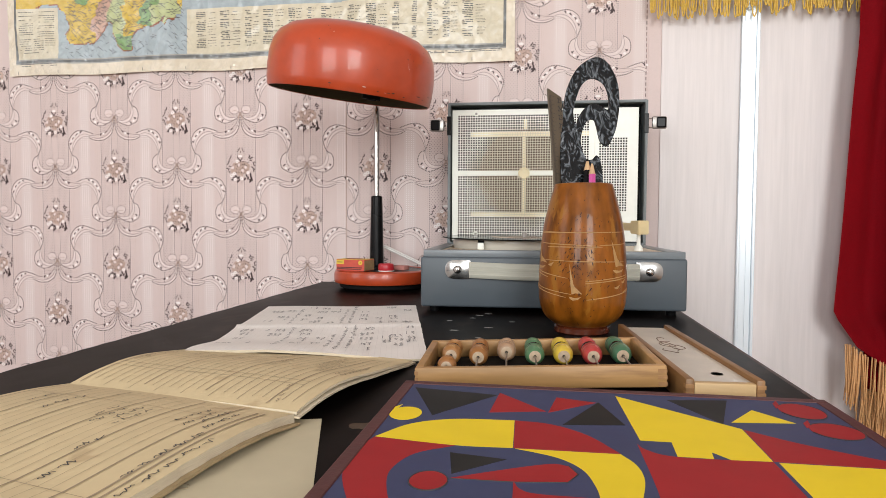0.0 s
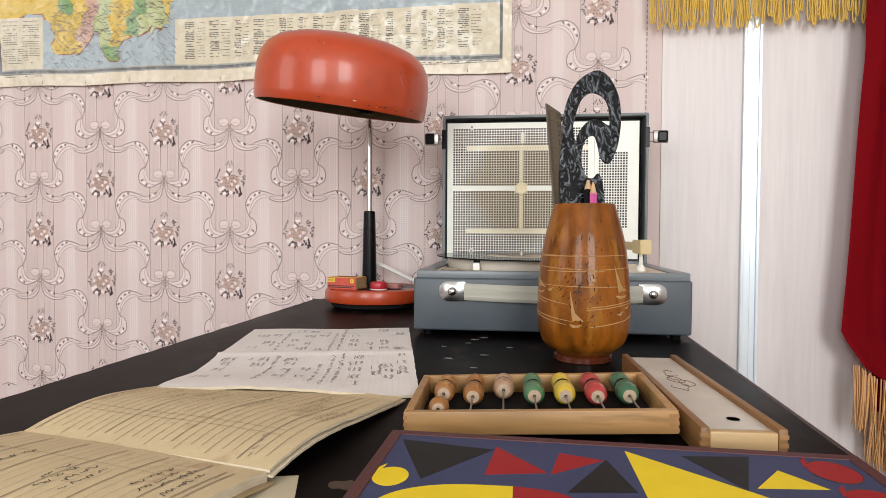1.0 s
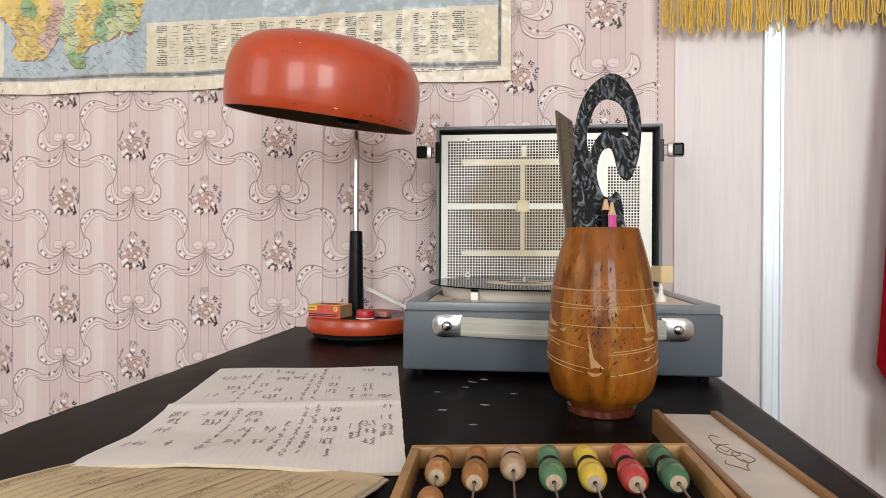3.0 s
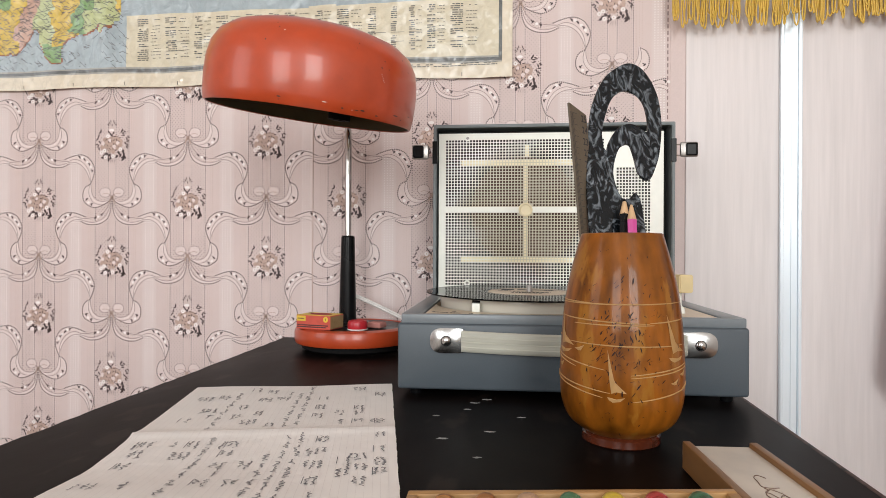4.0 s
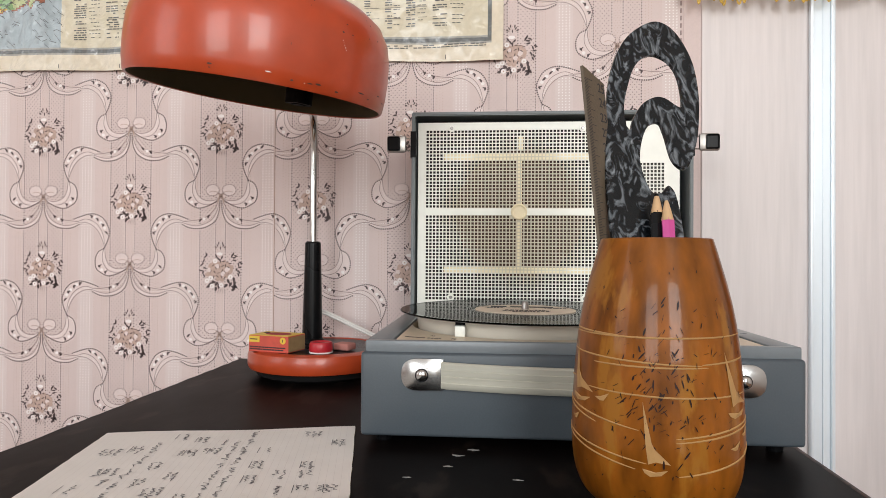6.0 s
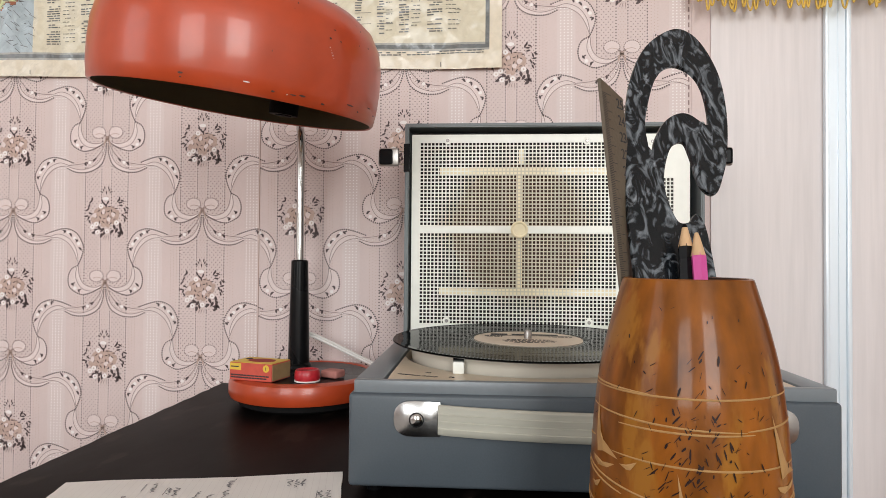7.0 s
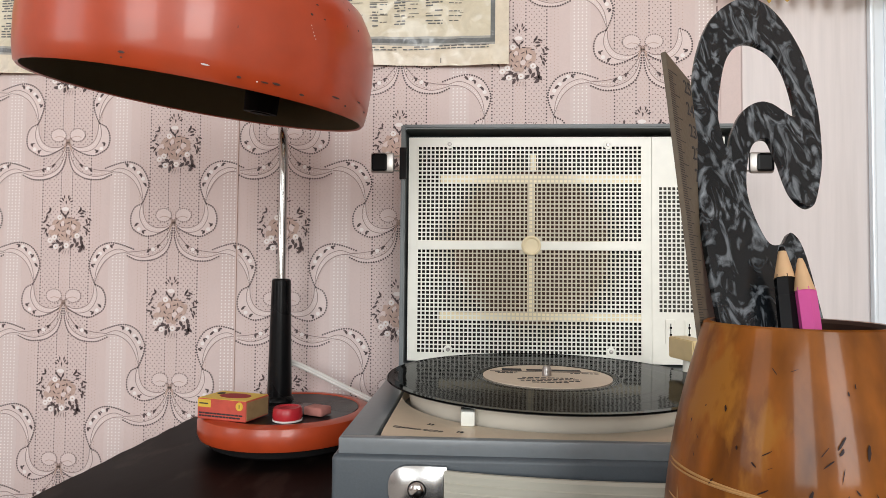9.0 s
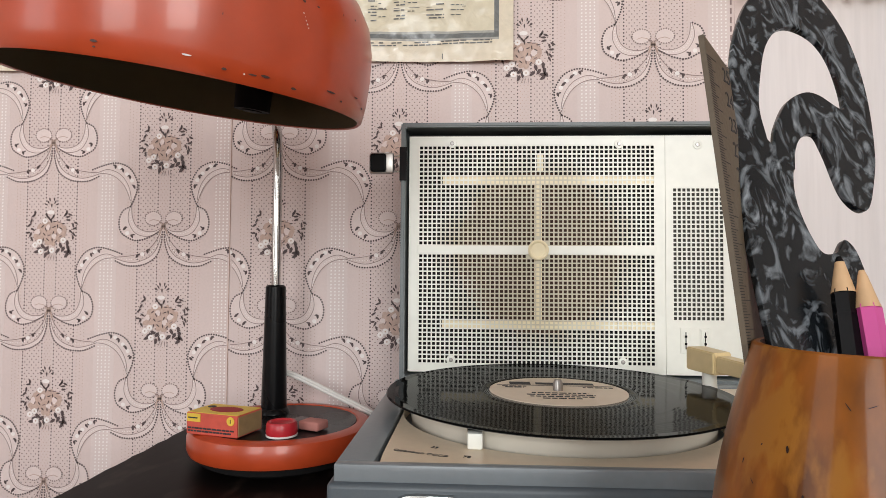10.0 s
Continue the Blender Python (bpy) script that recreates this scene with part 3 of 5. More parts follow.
# rim round the turntable plate, with its sloping inner edge
bm = bmesh.new()
for x0, x1, y0, y1 in ((-0.168, 0.168, 0.0035, 0.0100), (-0.168, 0.168, 0.242, 0.259), (-0.168, -0.1475, 0.0100, 0.242), (0.1475, 0.168, 0.0100, 0.242)):
    box(bm, x0, x1, y0, y1, 0.070, 0.0805, 0.0012)
part("rim", bm, GREY_RIM, player, "light grey blue plastic rim", True)
bm = bmesh.new()
box(bm, -0.1475, 0.1475, 0.010, 0.242, 0.066, 0.070)
part("well", bm, BLACK_MATT, player)
RX, RY = -0.0335, 0.1385
bm = bmesh.new()
ring = [(RX + 0.1125 * math.cos(2 * math.pi * k / 96), RY + 0.1125 * math.sin(2 * math.pi * k / 96)) for k in range(96)]
x0, x1, y0, y1 = -0.1455, 0.1455, 0.0115, 0.2405
outer = []
for x, y in ring:
    dx, dy = x - RX, y - RY
    s = min((x1 - RX) / dx if dx > 1e-9 else ((x0 - RX) / dx if dx < -1e-9 else 1e9), (y1 - RY) / dy if dy > 1e-9 else ((y0 - RY) / dy if dy < -1e-9 else 1e9))
    outer.append((RX + dx * max(s, 1.0), RY + dy * max(s, 1.0)))
for zt in (0.0795,):
    a = [bm.verts.new((x, y, zt)) for x, y in ring]
    b = [bm.verts.new((x, y, zt)) for x, y in outer]
    c = [bm.verts.new((x, y, 0.070)) for x, y in ring]
    for k in range(96):
        q = (k + 1) % 96
        if (Vector(a[k].co) - Vector(b[k].co)).length + (Vector(a[q].co) - Vector(b[q].co)).length > 1e-5:
            bm.faces.new((a[k], b[k], b[q], a[q]))
        bm.faces.new((a[k], a[q], c[q], c[k]))
for cx, cy in ((x0, y0), (x0, y1), (x1, y0), (x1, y1)):
    near = sorted(range(96), key=lambda k: (outer[k][0] - cx) ** 2 + (outer[k][1] - cy) ** 2)[:2]
    bm.faces.new([bm.verts.new((*outer[k], 0.0795)) for k in near] + [bm.verts.new((cx, cy, 0.0795))])
bmesh.ops.recalc_face_normals(bm, faces=bm.faces)
for f in bm.faces:
    if f.normal.z < -0.5:
        f.normal_flip()
deck = part("deck", bm, DECK, player, "beige turntable plate")
bm = bmesh.new()
lathe(bm, [(0, 0.0712), (0.104, 0.0712), (0.1065, 0.074), (0.108, 0.088), (0.1075, 0.0918), (0.104, 0.0930), (0, 0.0930)], 96, (RX, RY, 0))
platter = part("platter", bm, PLATTER, player, "pale enamelled platter", True)
bm = bmesh.new()
lathe(bm, [(0, 0.0930), (0.0036, 0.0930), (0.0036, 0.1005), (0.0025, 0.1030), (0, 0.1034)], 20, (RX, RY, 0))
part("spindle", bm, STEEL, player, "steel spindle", True)
bm = bmesh.new()
box(bm, -0.0985, -0.0895, 0.0370, 0.0460, 0.0795, 0.0890, 0.0012)
part("speed_lever", bm, CREAM, player, "white speed lever", True)
bm = bmesh.new()
box(bm, -0.0985, -0.0895, 0.0462, 0.0560, 0.0795, 0.0925, 0.0012)
part("lever_root", bm, BLACK, player)
for word, x, y, a in (("Сделано СССР", -0.141, 0.033, -20), ("33", -0.120, 0.040, -25), ("78", -0.101, 0.0225, -12)):
    writing(word, 0.0046, pose(x, y, 0.0797, 0, 0, a), player, INK)
# tone arm on its rest
bm = bmesh.new()
A, B = Vector((0.084, 0.192, 0.1135)), Vector((0.1235, 0.046, 0.1110))
d = (B - A).normalized()
s = Vector((-d.y, d.x, 0))
for t0, t1, w0, w1, h0, h1 in ((0.0, 0.034, 0.0085, 0.0080, 0.0090, 0.0085), (0.034, 0.128, 0.0062, 0.0050, 0.0062, 0.0050), (0.128, 0.152, 0.0078, 0.0078, 0.0088, 0.0094)):
    vs = []
    for t, w, hh in ((t0, w0, h0), (t1, w1, h1)):
        for a, b in ((-1, -1), (1, -1), (1, 1), (-1, 1)):
            vs.append(bm.verts.new(A + d * t + s * a * w + Vector((0, 0, b * hh))))
    for f in ((0, 1, 2, 3), (7, 6, 5, 4), (0, 4, 5, 1), (1, 5, 6, 2), (2, 6, 7, 3), (3, 7, 4, 0)):
        bm.faces.new([vs[k] for k in f])
bmesh.ops.recalc_face_normals(bm, faces=bm.faces)
bmesh.ops.bevel(bm, geom=list(bm.edges), offset=0.001, segments=2, affect='EDGES')
part("tone_arm", bm, ARM, player, "yellowed plastic tone arm", True)
for p, r in ((A + d * 0.018, 0.0058), (A + d * 0.138, 0.0026)):
    bm = bmesh.new()
    lathe(bm, [(0, 0.0795), (r * 2.4, 0.0795), (r * 2.2, 0.084), (r, 0.088), (r * 0.9, p.z - 0.006), (0, p.z - 0.006)], 20, (p.x, p.y, 0))
    part("arm_post", bm, CREAM, player, "", True)
# carrying handle
for sx in (-1, 1):
    cx = 0.0005 + sx * 0.1220
    bm = bmesh.new()
    inner = cx - sx * 0.0165
    outline = [(inner, 0.0430), (inner, 0.0670)]
    for k in range(13):
        a = math.pi / 2 - math.pi * k / 12
        c, sn = max(math.cos(a), 0.0), math.sin(a)
        outline.append((cx + sx * (0.002 + 0.0145 * c ** 0.75), 0.055 + 0.0125 * (abs(sn) ** 0.8) * (1 if sn > 0 else -1)))
    top = [bm.verts.new((x * 0.62 + cx * 0.38, -0.0064, 0.055 + (z - 0.055) * 0.58)) for x, z in outline]
    mid = [bm.verts.new((x, -0.0036, z)) for x, z in outline]
    low = [bm.verts.new((x, 0.0005, z)) for x, z in outline]
    bm.faces.new(top)
    n = len(outline)
    for k in range(n):
        q = (k + 1) % n
        bm.faces.new((top[k], top[q], mid[q], mid[k]))
        bm.faces.new((mid[k], mid[q], low[q], low[k]))
    bmesh.ops.recalc_face_normals(bm, faces=bm.faces)
    cap = part("handle_cap", bm, SATIN, player, "chromed handle end cap", True)
    bm = bmesh.new()
    lathe(bm, [(0.0048, 0), (0.0045, 0.001), (0.0031, 0.0020), (0, 0.0025)], 20)
    screw = part("screw", bm, CHROME, cap, "domed steel screw", True)
    screw.matrix_basis = pose(cx, -0.0062, 0.055, 90, 0, 0)
    bm = bmesh.new()
    lathe(bm, [(0.0055, 0), (0.0050, 0.0005), (0.0045, 0.0002)], 20)
    ringlet = part("screw_seat", bm, BLACK, cap, "", True)
    ringlet.matrix_basis = pose(cx, -0.0062, 0.055, 90, 0, 0)
bm = bmesh.new()
N, prof = 28, [(-0.0105, 0.0), (-0.0105, 0.002), (-0.009, 0.0034), (-0.0055, 0.0040), (-0.005, 0.0034), (-0.0005, 0.0040), (0.0, 0.0034), (0.0045, 0.0040), (0.005, 0.0034), (0.009, 0.0034), (0.0105, 0.002), (0.0105, 0.0)]
rows = []
for k in range(N + 1):
    u = k / N
    x = -0.1065 + 0.217 * u
    sag, out = 0.0022 * math.sin(math.pi * u), 0.002 + 0.006 * math.sin(math.pi * u) ** 0.6
    rows.append([bm.verts.new((x, -out - b, 0.0548 - sag + a)) for a, b in prof])
for a, b in zip(rows, rows[1:]):
    for k in range(len(prof)):
        q = (k + 1) % len(prof)
        bm.faces.new((a[k], b[k], b[q], a[q]))
bmesh.ops.recalc_face_normals(bm, faces=bm.faces)
part("handle_strap", bm, STRAP, player, "ridged ivory plastic handle strap", True)

# lid with its perforated loudspeaker panel
LX0, LX1, LY0, LY1, LZ0, LZ1 = -0.1655, 0.1705, 0.2625, 0.3050, 0.0785, 0.3235
bm = bmesh.new()
box(bm, LX0, LX1, LY0, LY1, LZ0, LZ1)
bm.normal_update()
front = [f for f in bm.faces if f.normal.y < -0.9]
bmesh.ops.inset_region(bm, faces=front, thickness=0.006)
back = bmesh.ops.extrude_face_region(bm, geom=front)
bmesh.ops.delete(bm, geom=front, context='FACES')
bmesh.ops.translate(bm, vec=(0, LY1 - LY0 - 0.004, 0), verts=[v for v in back["geom"] if isinstance(v, bmesh.types.BMVert)])
bmesh.ops.bevel(bm, geom=list(bm.edges), offset=0.0012, segments=2, affect='EDGES')
lid = part("lid", bm, LID_GREY, player, "open grey leatherette lid", True)
PY = 0.2735
bm = bmesh.new()
box(bm, LX0 + 0.006, LX1 - 0.006, LY1 - 0.010, LY1 - 0.005, LZ0 + 0.006, LZ1 - 0.006)
part("lid_lining", bm, DARK_CLOTH, lid, "dark cloth behind the grille")
# Plate added behind the narrow panel only so that its holes come out greyer.
bm = bmesh.new()
box(bm, 0.0900, 0.1560, PY + 0.0030, PY + 0.0042, 0.130, 0.268)
part("side_backing", bm, BACKING, lid, "grey plate added to make the narrow panel's holes paler")
bm = bmesh.new()
lathe(bm, [(0.078, 0.0), (0.074, 0.003), (0.030, 0.010), (0.026, 0.008), (0, 0.004)], 48)
cone = part("loudspeaker", bm, SPEAKER, lid, "brown paper loudspeaker cone", True)
cone.matrix_basis = pose(-0.034, PY + 0.0022, 0.200, -90, 0, 0)


def grille(name, x0, x1, z0, z1, nx, nz, m0, m1, n0, n1, solid):
    """A panel with square holes, nx by nz, and plain margins m0, m1, n0, n1; solid(x, z) leaves a place without a hole."""
    verts, faces = [], []
    T = 0.0009

    def quad(a, b, c, d):
        k = len(verts)
        verts.extend((a, b, c, d))
        faces.append((k, k + 1, k + 2, k + 3))

    gx0, gx1, gz0, gz1 = x0 + m0, x1 - m1, z0 + n0, z1 - n1
    for a, b, c, d in ((x0, gx0, z0, z1), (gx1, x1, z0, z1), (gx0, gx1, z0, gz0), (gx0, gx1, gz1, z1)):
        quad((a, PY, c), (b, PY, c), (b, PY, d), (a, PY, d))
    for a, b in (((x0, z0), (x1, z0)), ((x1, z0), (x1, z1)), ((x1, z1), (x0, z1)), ((x0, z1), (x0, z0))):
        quad((a[0], PY, a[1]), (a[0], PY + 0.004, a[1]), (b[0], PY + 0.004, b[1]), (b[0], PY, b[1]))
    px, pz = (gx1 - gx0) / nx, (gz1 - gz0) / nz
    for i in range(nx):
        for j in range(nz):
            a, c = gx0 + i * px, gz0 + j * pz
            b, d = a + px, c + pz
            if solid((a + b) / 2, (c + d) / 2):
                quad((a, PY, c), (b, PY, c), (b, PY, d), (a, PY, d))
                continue
            e, f = px * 0.155, pz * 0.155
            o = ((a, c), (b, c), (b, d), (a, d))
            q = ((a + e, c + f), (b - e, c + f), (b - e, d - f), (a + e, d - f))
            for k in range(4):
                n = (k + 1) % 4
                quad((o[k][0], PY, o[k][1]), (o[n][0], PY, o[n][1]), (q[n][0], PY, q[n][1]), (q[k][0], PY, q[k][1]))
                quad((q[k][0], PY, q[k][1]), (q[n][0], PY, q[n][1]), (q[n][0], PY + T, q[n][1]), (q[k][0], PY + T, q[k][1]))
    me = bpy.data.meshes.new(name)
    me.from_pydata(verts, [], faces)
    me.materials.append(CREAM)
    ob = new(name, me)
    ob.parent = lid
    return tagged(ob, "cream plastic panel with rows of square holes")


MIDZ, VX = 0.2025, -0.0340
panel = grille("grille", -0.1585, 0.0855, LZ0 + 0.007, LZ1 - 0.011, 52, 50, 0.0095, 0.0095, 0.008, 0.009,
               lambda x, z: abs(z - MIDZ) < 0.0042 or math.hypot(x - VX, z - MIDZ) < 0.011)
panel.data.materials[0] = TANNED
grille("side_grille", 0.0859, 0.1575, LZ0 + 0.007, LZ1 - 0.011, 11, 29, 0.0065, 0.0175, 0.051, 0.050, lambda x, z: False)
bm = bmesh.new()
for z in (0.2700, 0.1305):
    box(bm, -0.126, 0.076, PY + 0.0010, PY + 0.004, z - 0.0040, z + 0.0040)
box(bm, VX - 0.0036, VX + 0.0036, PY + 0.0010, PY + 0.004, 0.134, 0.267)
box(bm, VX - 0.0008, VX + 0.0048, PY + 0.0010, PY + 0.004, 0.278, 0.296)
part("grille_rib", bm, RIB, lid, "ribs behind the panel's holes")
bm = bmesh.new()
box(bm, -0.150, 0.077, PY - 0.0008, PY + 0.0004, MIDZ - 0.0042, MIDZ + 0.0042, 0.0003)
part("grille_bar", bm, CREAM, lid, "plain cross bar")
bm = bmesh.new()
lathe(bm, [(0.0100, 0.0), (0.0098, 0.0018), (0.0086, 0.0024), (0.0074, 0.0020), (0.0070, 0.0006), (0, 0.0002)], 32)
part("grille_boss", bm, RIB, lid, "round boss of the panel", True).matrix_basis = pose(VX, PY - 0.0007, MIDZ, 90, 0, 0)
for x, z in ((-0.117, 0.3055), (0.0425, 0.3045), (-0.117, 0.097), (0.0455, 0.097), (0.116, 0.3035)):
    bm = bmesh.new()
    lathe(bm, [(0.0045, 0.0), (0.0042, 0.0006), (0.0022, 0.0008), (0, 0.0008)], 16)
    boss = part("screw_boss", bm, CREAM, lid, "", True)
    boss.matrix_basis = pose(x, PY - 0.0002, z, 90, 0, 0)
    bm = bmesh.new()
    lathe(bm, [(0.0021, 0.0), (0.0017, 0.0008), (0, 0.0010)], 12)
    part("screw", bm, STEEL, boss, "", True).matrix_basis = pose(0, 0, 0.0008)
for x in (0.1035, 0.1215):
    bm = bmesh.new()
    box(bm, x - 0.0048, x + 0.0048, PY - 0.0009, PY, 0.106, 0.130, 0.0004)
    box(bm, x - 0.0036, x + 0.0036, PY - 0.0014, PY - 0.0009, 0.108, 0.128, 0.0003)
    slot = part("control_slot", bm, CREAM, lid)
    bm = bmesh.new()
    box(bm, x - 0.0004, x + 0.0004, PY - 0.0018, PY - 0.0013, 0.110, 0.126)
    box(bm, x - 0.0010, x + 0.0010, PY - 0.0022, PY - 0.0014, 0.114, 0.116)
    box(bm, x - 0.0010, x + 0.0010, PY - 0.0022, PY - 0.0014, 0.121, 0.123)
    part("slot_mark", bm, BLACK, slot)
# spring clips standing off the lid
for sx, ex in ((-1, LX0), (1, LX1)):
    bm = bmesh.new()
    box(bm, min(ex, ex + sx * 0.0015), max(ex, ex + sx * 0.0015), LY0 + 0.001, LY0 + 0.016, 0.268, 0.300, 0.0005)
    box(bm, ex - sx * 0.006 if sx > 0 else ex - 0.0012, ex + 0.0012 if sx > 0 else ex + 0.006, LY0 - 0.0012, LY0 + 0.001, 0.268, 0.300, 0.0004)
    clip = part("latch_plate", bm, BLACK, lid, "black latch plate")
    bm = bmesh.new()
    tube(bm, [(ex + sx * 0.001, LY0 + 0.004, 0.292), (ex + sx * 0.010, LY0 + 0.004, 0.292), (ex + sx * 0.010, LY0 + 0.004, 0.277), (ex + sx * 0.001, LY0 + 0.004, 0.277)], 0.0012, 8)
    part("latch_wire", bm, CHROME, clip, "", True)
    bm = bmesh.new()
    xa, xb = sorted((ex + sx * 0.007, ex + sx * 0.031))
    box(bm, xa, xb, LY0 + 0.001, LY0 + 0.006, 0.2745, 0.2955, 0.0026)
    part("latch_lever", bm, STEEL, clip, "chromed latch lever", True).matrix_basis = pose(0, 0, 0)
    bm = bmesh.new()
    box(bm, xa + (0.0016 if sx < 0 else 0.0070), xb - (0.0070 if sx < 0 else 0.0016), LY0 - 0.0004, LY0 + 0.0012, 0.2762, 0.2938, 0.0022)
    part("latch_face", bm, BLACK, clip)

# record: a thing of its own on the platter
record = thing("record", player.matrix_world @ pose(RX, RY, 0.0932, 0.5, 0.3, 0), "black vinyl record with a cream label on the platter", "record")
bm = bmesh.new()
prof = [(0, 0.0), (0.1235, 0.0), (0.125, 0.0008), (0.1242, 0.0018), (0.120, 0.0016)]
r = 0.119
while r > 0.060:
    wide = 0.0006 if int(r * 1000) % 17 else 0.0016
    prof += [(r, 0.00152 + 0.00001 * (int(r * 4000) % 3)), (r - wide, 0.0015)]
    r -= wide + 0.0006
prof += [(0.0570, 0.0017), (0.0505, 0.0017), (0.0502, 0.0015), (0, 0.0015)]
lathe(bm, prof, 128)
part("disc", bm, VINYL, record, "black grooved vinyl", True)
bm = bmesh.new()
lathe(bm, [(0.0500, 0.0015), (0.0498, 0.0020), (0.0037, 0.0020)], 64)
label_part = part("label", bm, LABEL, record, "cream paper label")
bm = bmesh.new()
box(bm, -0.014, 0.030, 0.0205, 0.0275, 0.0021, 0.0023)
box(bm, -0.034, -0.018, 0.0190, 0.0290, 0.0021, 0.0023)
box(bm, -0.044, 0.044, 0.0160, 0.0166, 0.0021, 0.0023)
for x0, x1, y in ((-0.040, -0.022, 0.011), (-0.038, -0.024, 0.007), (0.020, 0.042, 0.010), (-0.020, 0.020, -0.012), (-0.024, 0.024, -0.018), (-0.022, 0.022, -0.024), (-0.014, 0.014, -0.030)):
    x = x0
    while x < x1:
        w = rnd.uniform(0.002, 0.006)
        box(bm, x, min(x + w, x1), y, y + 0.0022, 0.0021, 0.0023)
        x += w + 0.0012
part("label_print", bm, INK, label_part, "lines of small dark print")

# ---- lamp ----
lamp = thing("desk_lamp", pose(-0.2510, 1.1180, TOP), "orange enamelled desk lamp with a round domed shade", "desk lamp")
bm = bmesh.new()
lathe(bm, [(0, 0), (0.070, 0), (0.078, 0.004), (0.080, 0.012), (0, 0.012)], 64)
part("base_foot", bm, BLACK_MATT, lamp, "", True)
bm = bmesh.new()
lathe(bm, [(0.080, 0.0105), (0.0872, 0.012), (0.0888, 0.016), (0.0888, 0.027), (0.0868, 0.0325), (0.0815, 0.0345), (0.0750, 0.0345), (0.0735, 0.0330)], 72)
part("base_ring", bm, ORANGE, lamp, "orange enamelled base ring", True)
bm = bmesh.new()
lathe(bm, [(0.0738, 0.0320), (0.0730, 0.0338), (0, 0.0338)], 64)
part("base_plate", bm, BLACK, lamp, "black base plate", True)
SX, SY = -0.0227, 0.036
bm = bmesh.new()
lathe(bm, [(0.0165, 0.0338), (0.0155, 0.037), (0.0134, 0.039), (0.0129, 0.060), (0.0106, 0.160), (0.0105, 0.1665), (0.0085, 0.1685), (0, 0.1685)], 40, (SX, SY, 0))
part("stem_sleeve", bm, BLACK, lamp, "tapered black plastic sleeve", True)
bm = bmesh.new()
tube(bm, spline([(SX, SY, 0.165), (SX, SY, 0.24), (SX + 0.001, SY - 0.002, 0.295), (SX + 0.004, SY - 0.014, 0.327), (SX + 0.012, SY - 0.045, 0.345), (SX + 0.024, SY - 0.09, 0.346), (SX + 0.030, SY - 0.135, 0.345)], 8), 0.0048, 16)
part("rod", bm, CHROME, lamp, "bent chromed rod", True)
shade_m = Matrix.Translation((-0.0015, -0.192, 0.3060)) @ Vector((0.15, -0.09, 1)).to_track_quat('Z', 'Y').to_matrix().to_4x4() @ Matrix.Diagonal((1.045, 1.045, 1.02, 1))
bm = bmesh.new()
lathe(bm, [(0.1120, 0.0), (0.1135, -0.0008), (0.1150, 0.0010), (0.1165, 0.012), (0.1170, 0.030), (0.1160, 0.048), (0.1125, 0.0635), (0.1050, 0.0765), (0.0920, 0.0865), (0.0720, 0.0935), (0.0450, 0.0975), (0.0180, 0.0990), (0, 0.0992)], 96)
shade = part("shade", bm, ORANGE, lamp, "orange enamelled metal shade with chipped paint", True)
shade.matrix_basis = shade_m
bm = bmesh.new()
lathe(bm, [(0.1121, 0.0005), (0.1140, 0.012), (0.1145, 0.030), (0.1136, 0.047), (0.1100, 0.062), (0.1030, 0.0742), (0.0900, 0.0842), (0.0700, 0.0912), (0.0400, 0.0955), (0, 0.0970)], 96)
bmesh.ops.reverse_faces(bm, faces=bm.faces)
part("shade_lining", bm, SHADE_IN, shade, "olive inner face of the shade", True)
bm = bmesh.new()
socket = shade_m.inverted() @ Vector((0.006, -0.104, 0.318))
tube(bm, [(socket.x, socket.y, 0.046), (socket.x, socket.y, 0.006)], [0.0150, 0.0140], 24)
tube(bm, [(socket.x, socket.y, 0.074), (socket.x, socket.y, 0.046)], [0.010, 0.0125], 24)
part("bulb_socket", bm, BLACK_MATT, shade, "black bulb socket", True)
bm = bmesh.new()
tube(bm, [(socket.x, socket.y, 0.0062), (socket.x, socket.y, 0.0050)], 0.008, 20)
part("socket_contact", bm, BLACK_MATT, shade)
# chips in the enamel
PROF = [(0.1165, 0.012), (0.1170, 0.030), (0.1160, 0.048), (0.1125, 0.0635), (0.1050, 0.0765), (0.0920, 0.0865)]


def shade_at(a, z, lift=0.0004):
    for (r0, z0), (r1, z1) in zip(PROF, PROF[1:]):
        if z0 <= z <= z1:
            r = r0 + (r1 - r0) * (z - z0) / (z1 - z0)
            break
    else:
        r = 0.1152 + (z / 0.012) * 0.0013
    return Vector(((r + lift) * math.cos(a), (r + lift) * math.sin(a), z + lift * 0.3))


chips = ((CHIPPED, 30, 0.0032), (CHIP_LIGHT, 9, 0.0020))
for material, count, size in chips:
    bm = bmesh.new()
    for k in range(count):
        a = radians(rnd.uniform(205, 330))
        z = rnd.choice((rnd.uniform(0.003, 0.007), rnd.uniform(0.004, 0.012), rnd.uniform(0.050, 0.080), rnd.uniform(0.030, 0.082)))
        if material is CHIP_LIGHT and k < 5:
            a, z = radians(266 + k * 0.5), 0.046 - k * 0.0018
        w = size * rnd.uniform(0.2, 1.0) * (1.6 if z < 0.012 else 0.5)
        hh = size * rnd.uniform(0.12, 0.3)
        f = [bm.verts.new(shade_at(a + w / 0.116 * math.cos(q) * rnd.uniform(0.6, 1), max(0.0012, z + hh * math.sin(q)))) for q in np.linspace(0, 5.4, 7)]
        bm.faces.new(f)
    tagged(part("paint_chip", bm, material, shade, "chips in the enamel"), kind="stuff")
bm = bmesh.new()
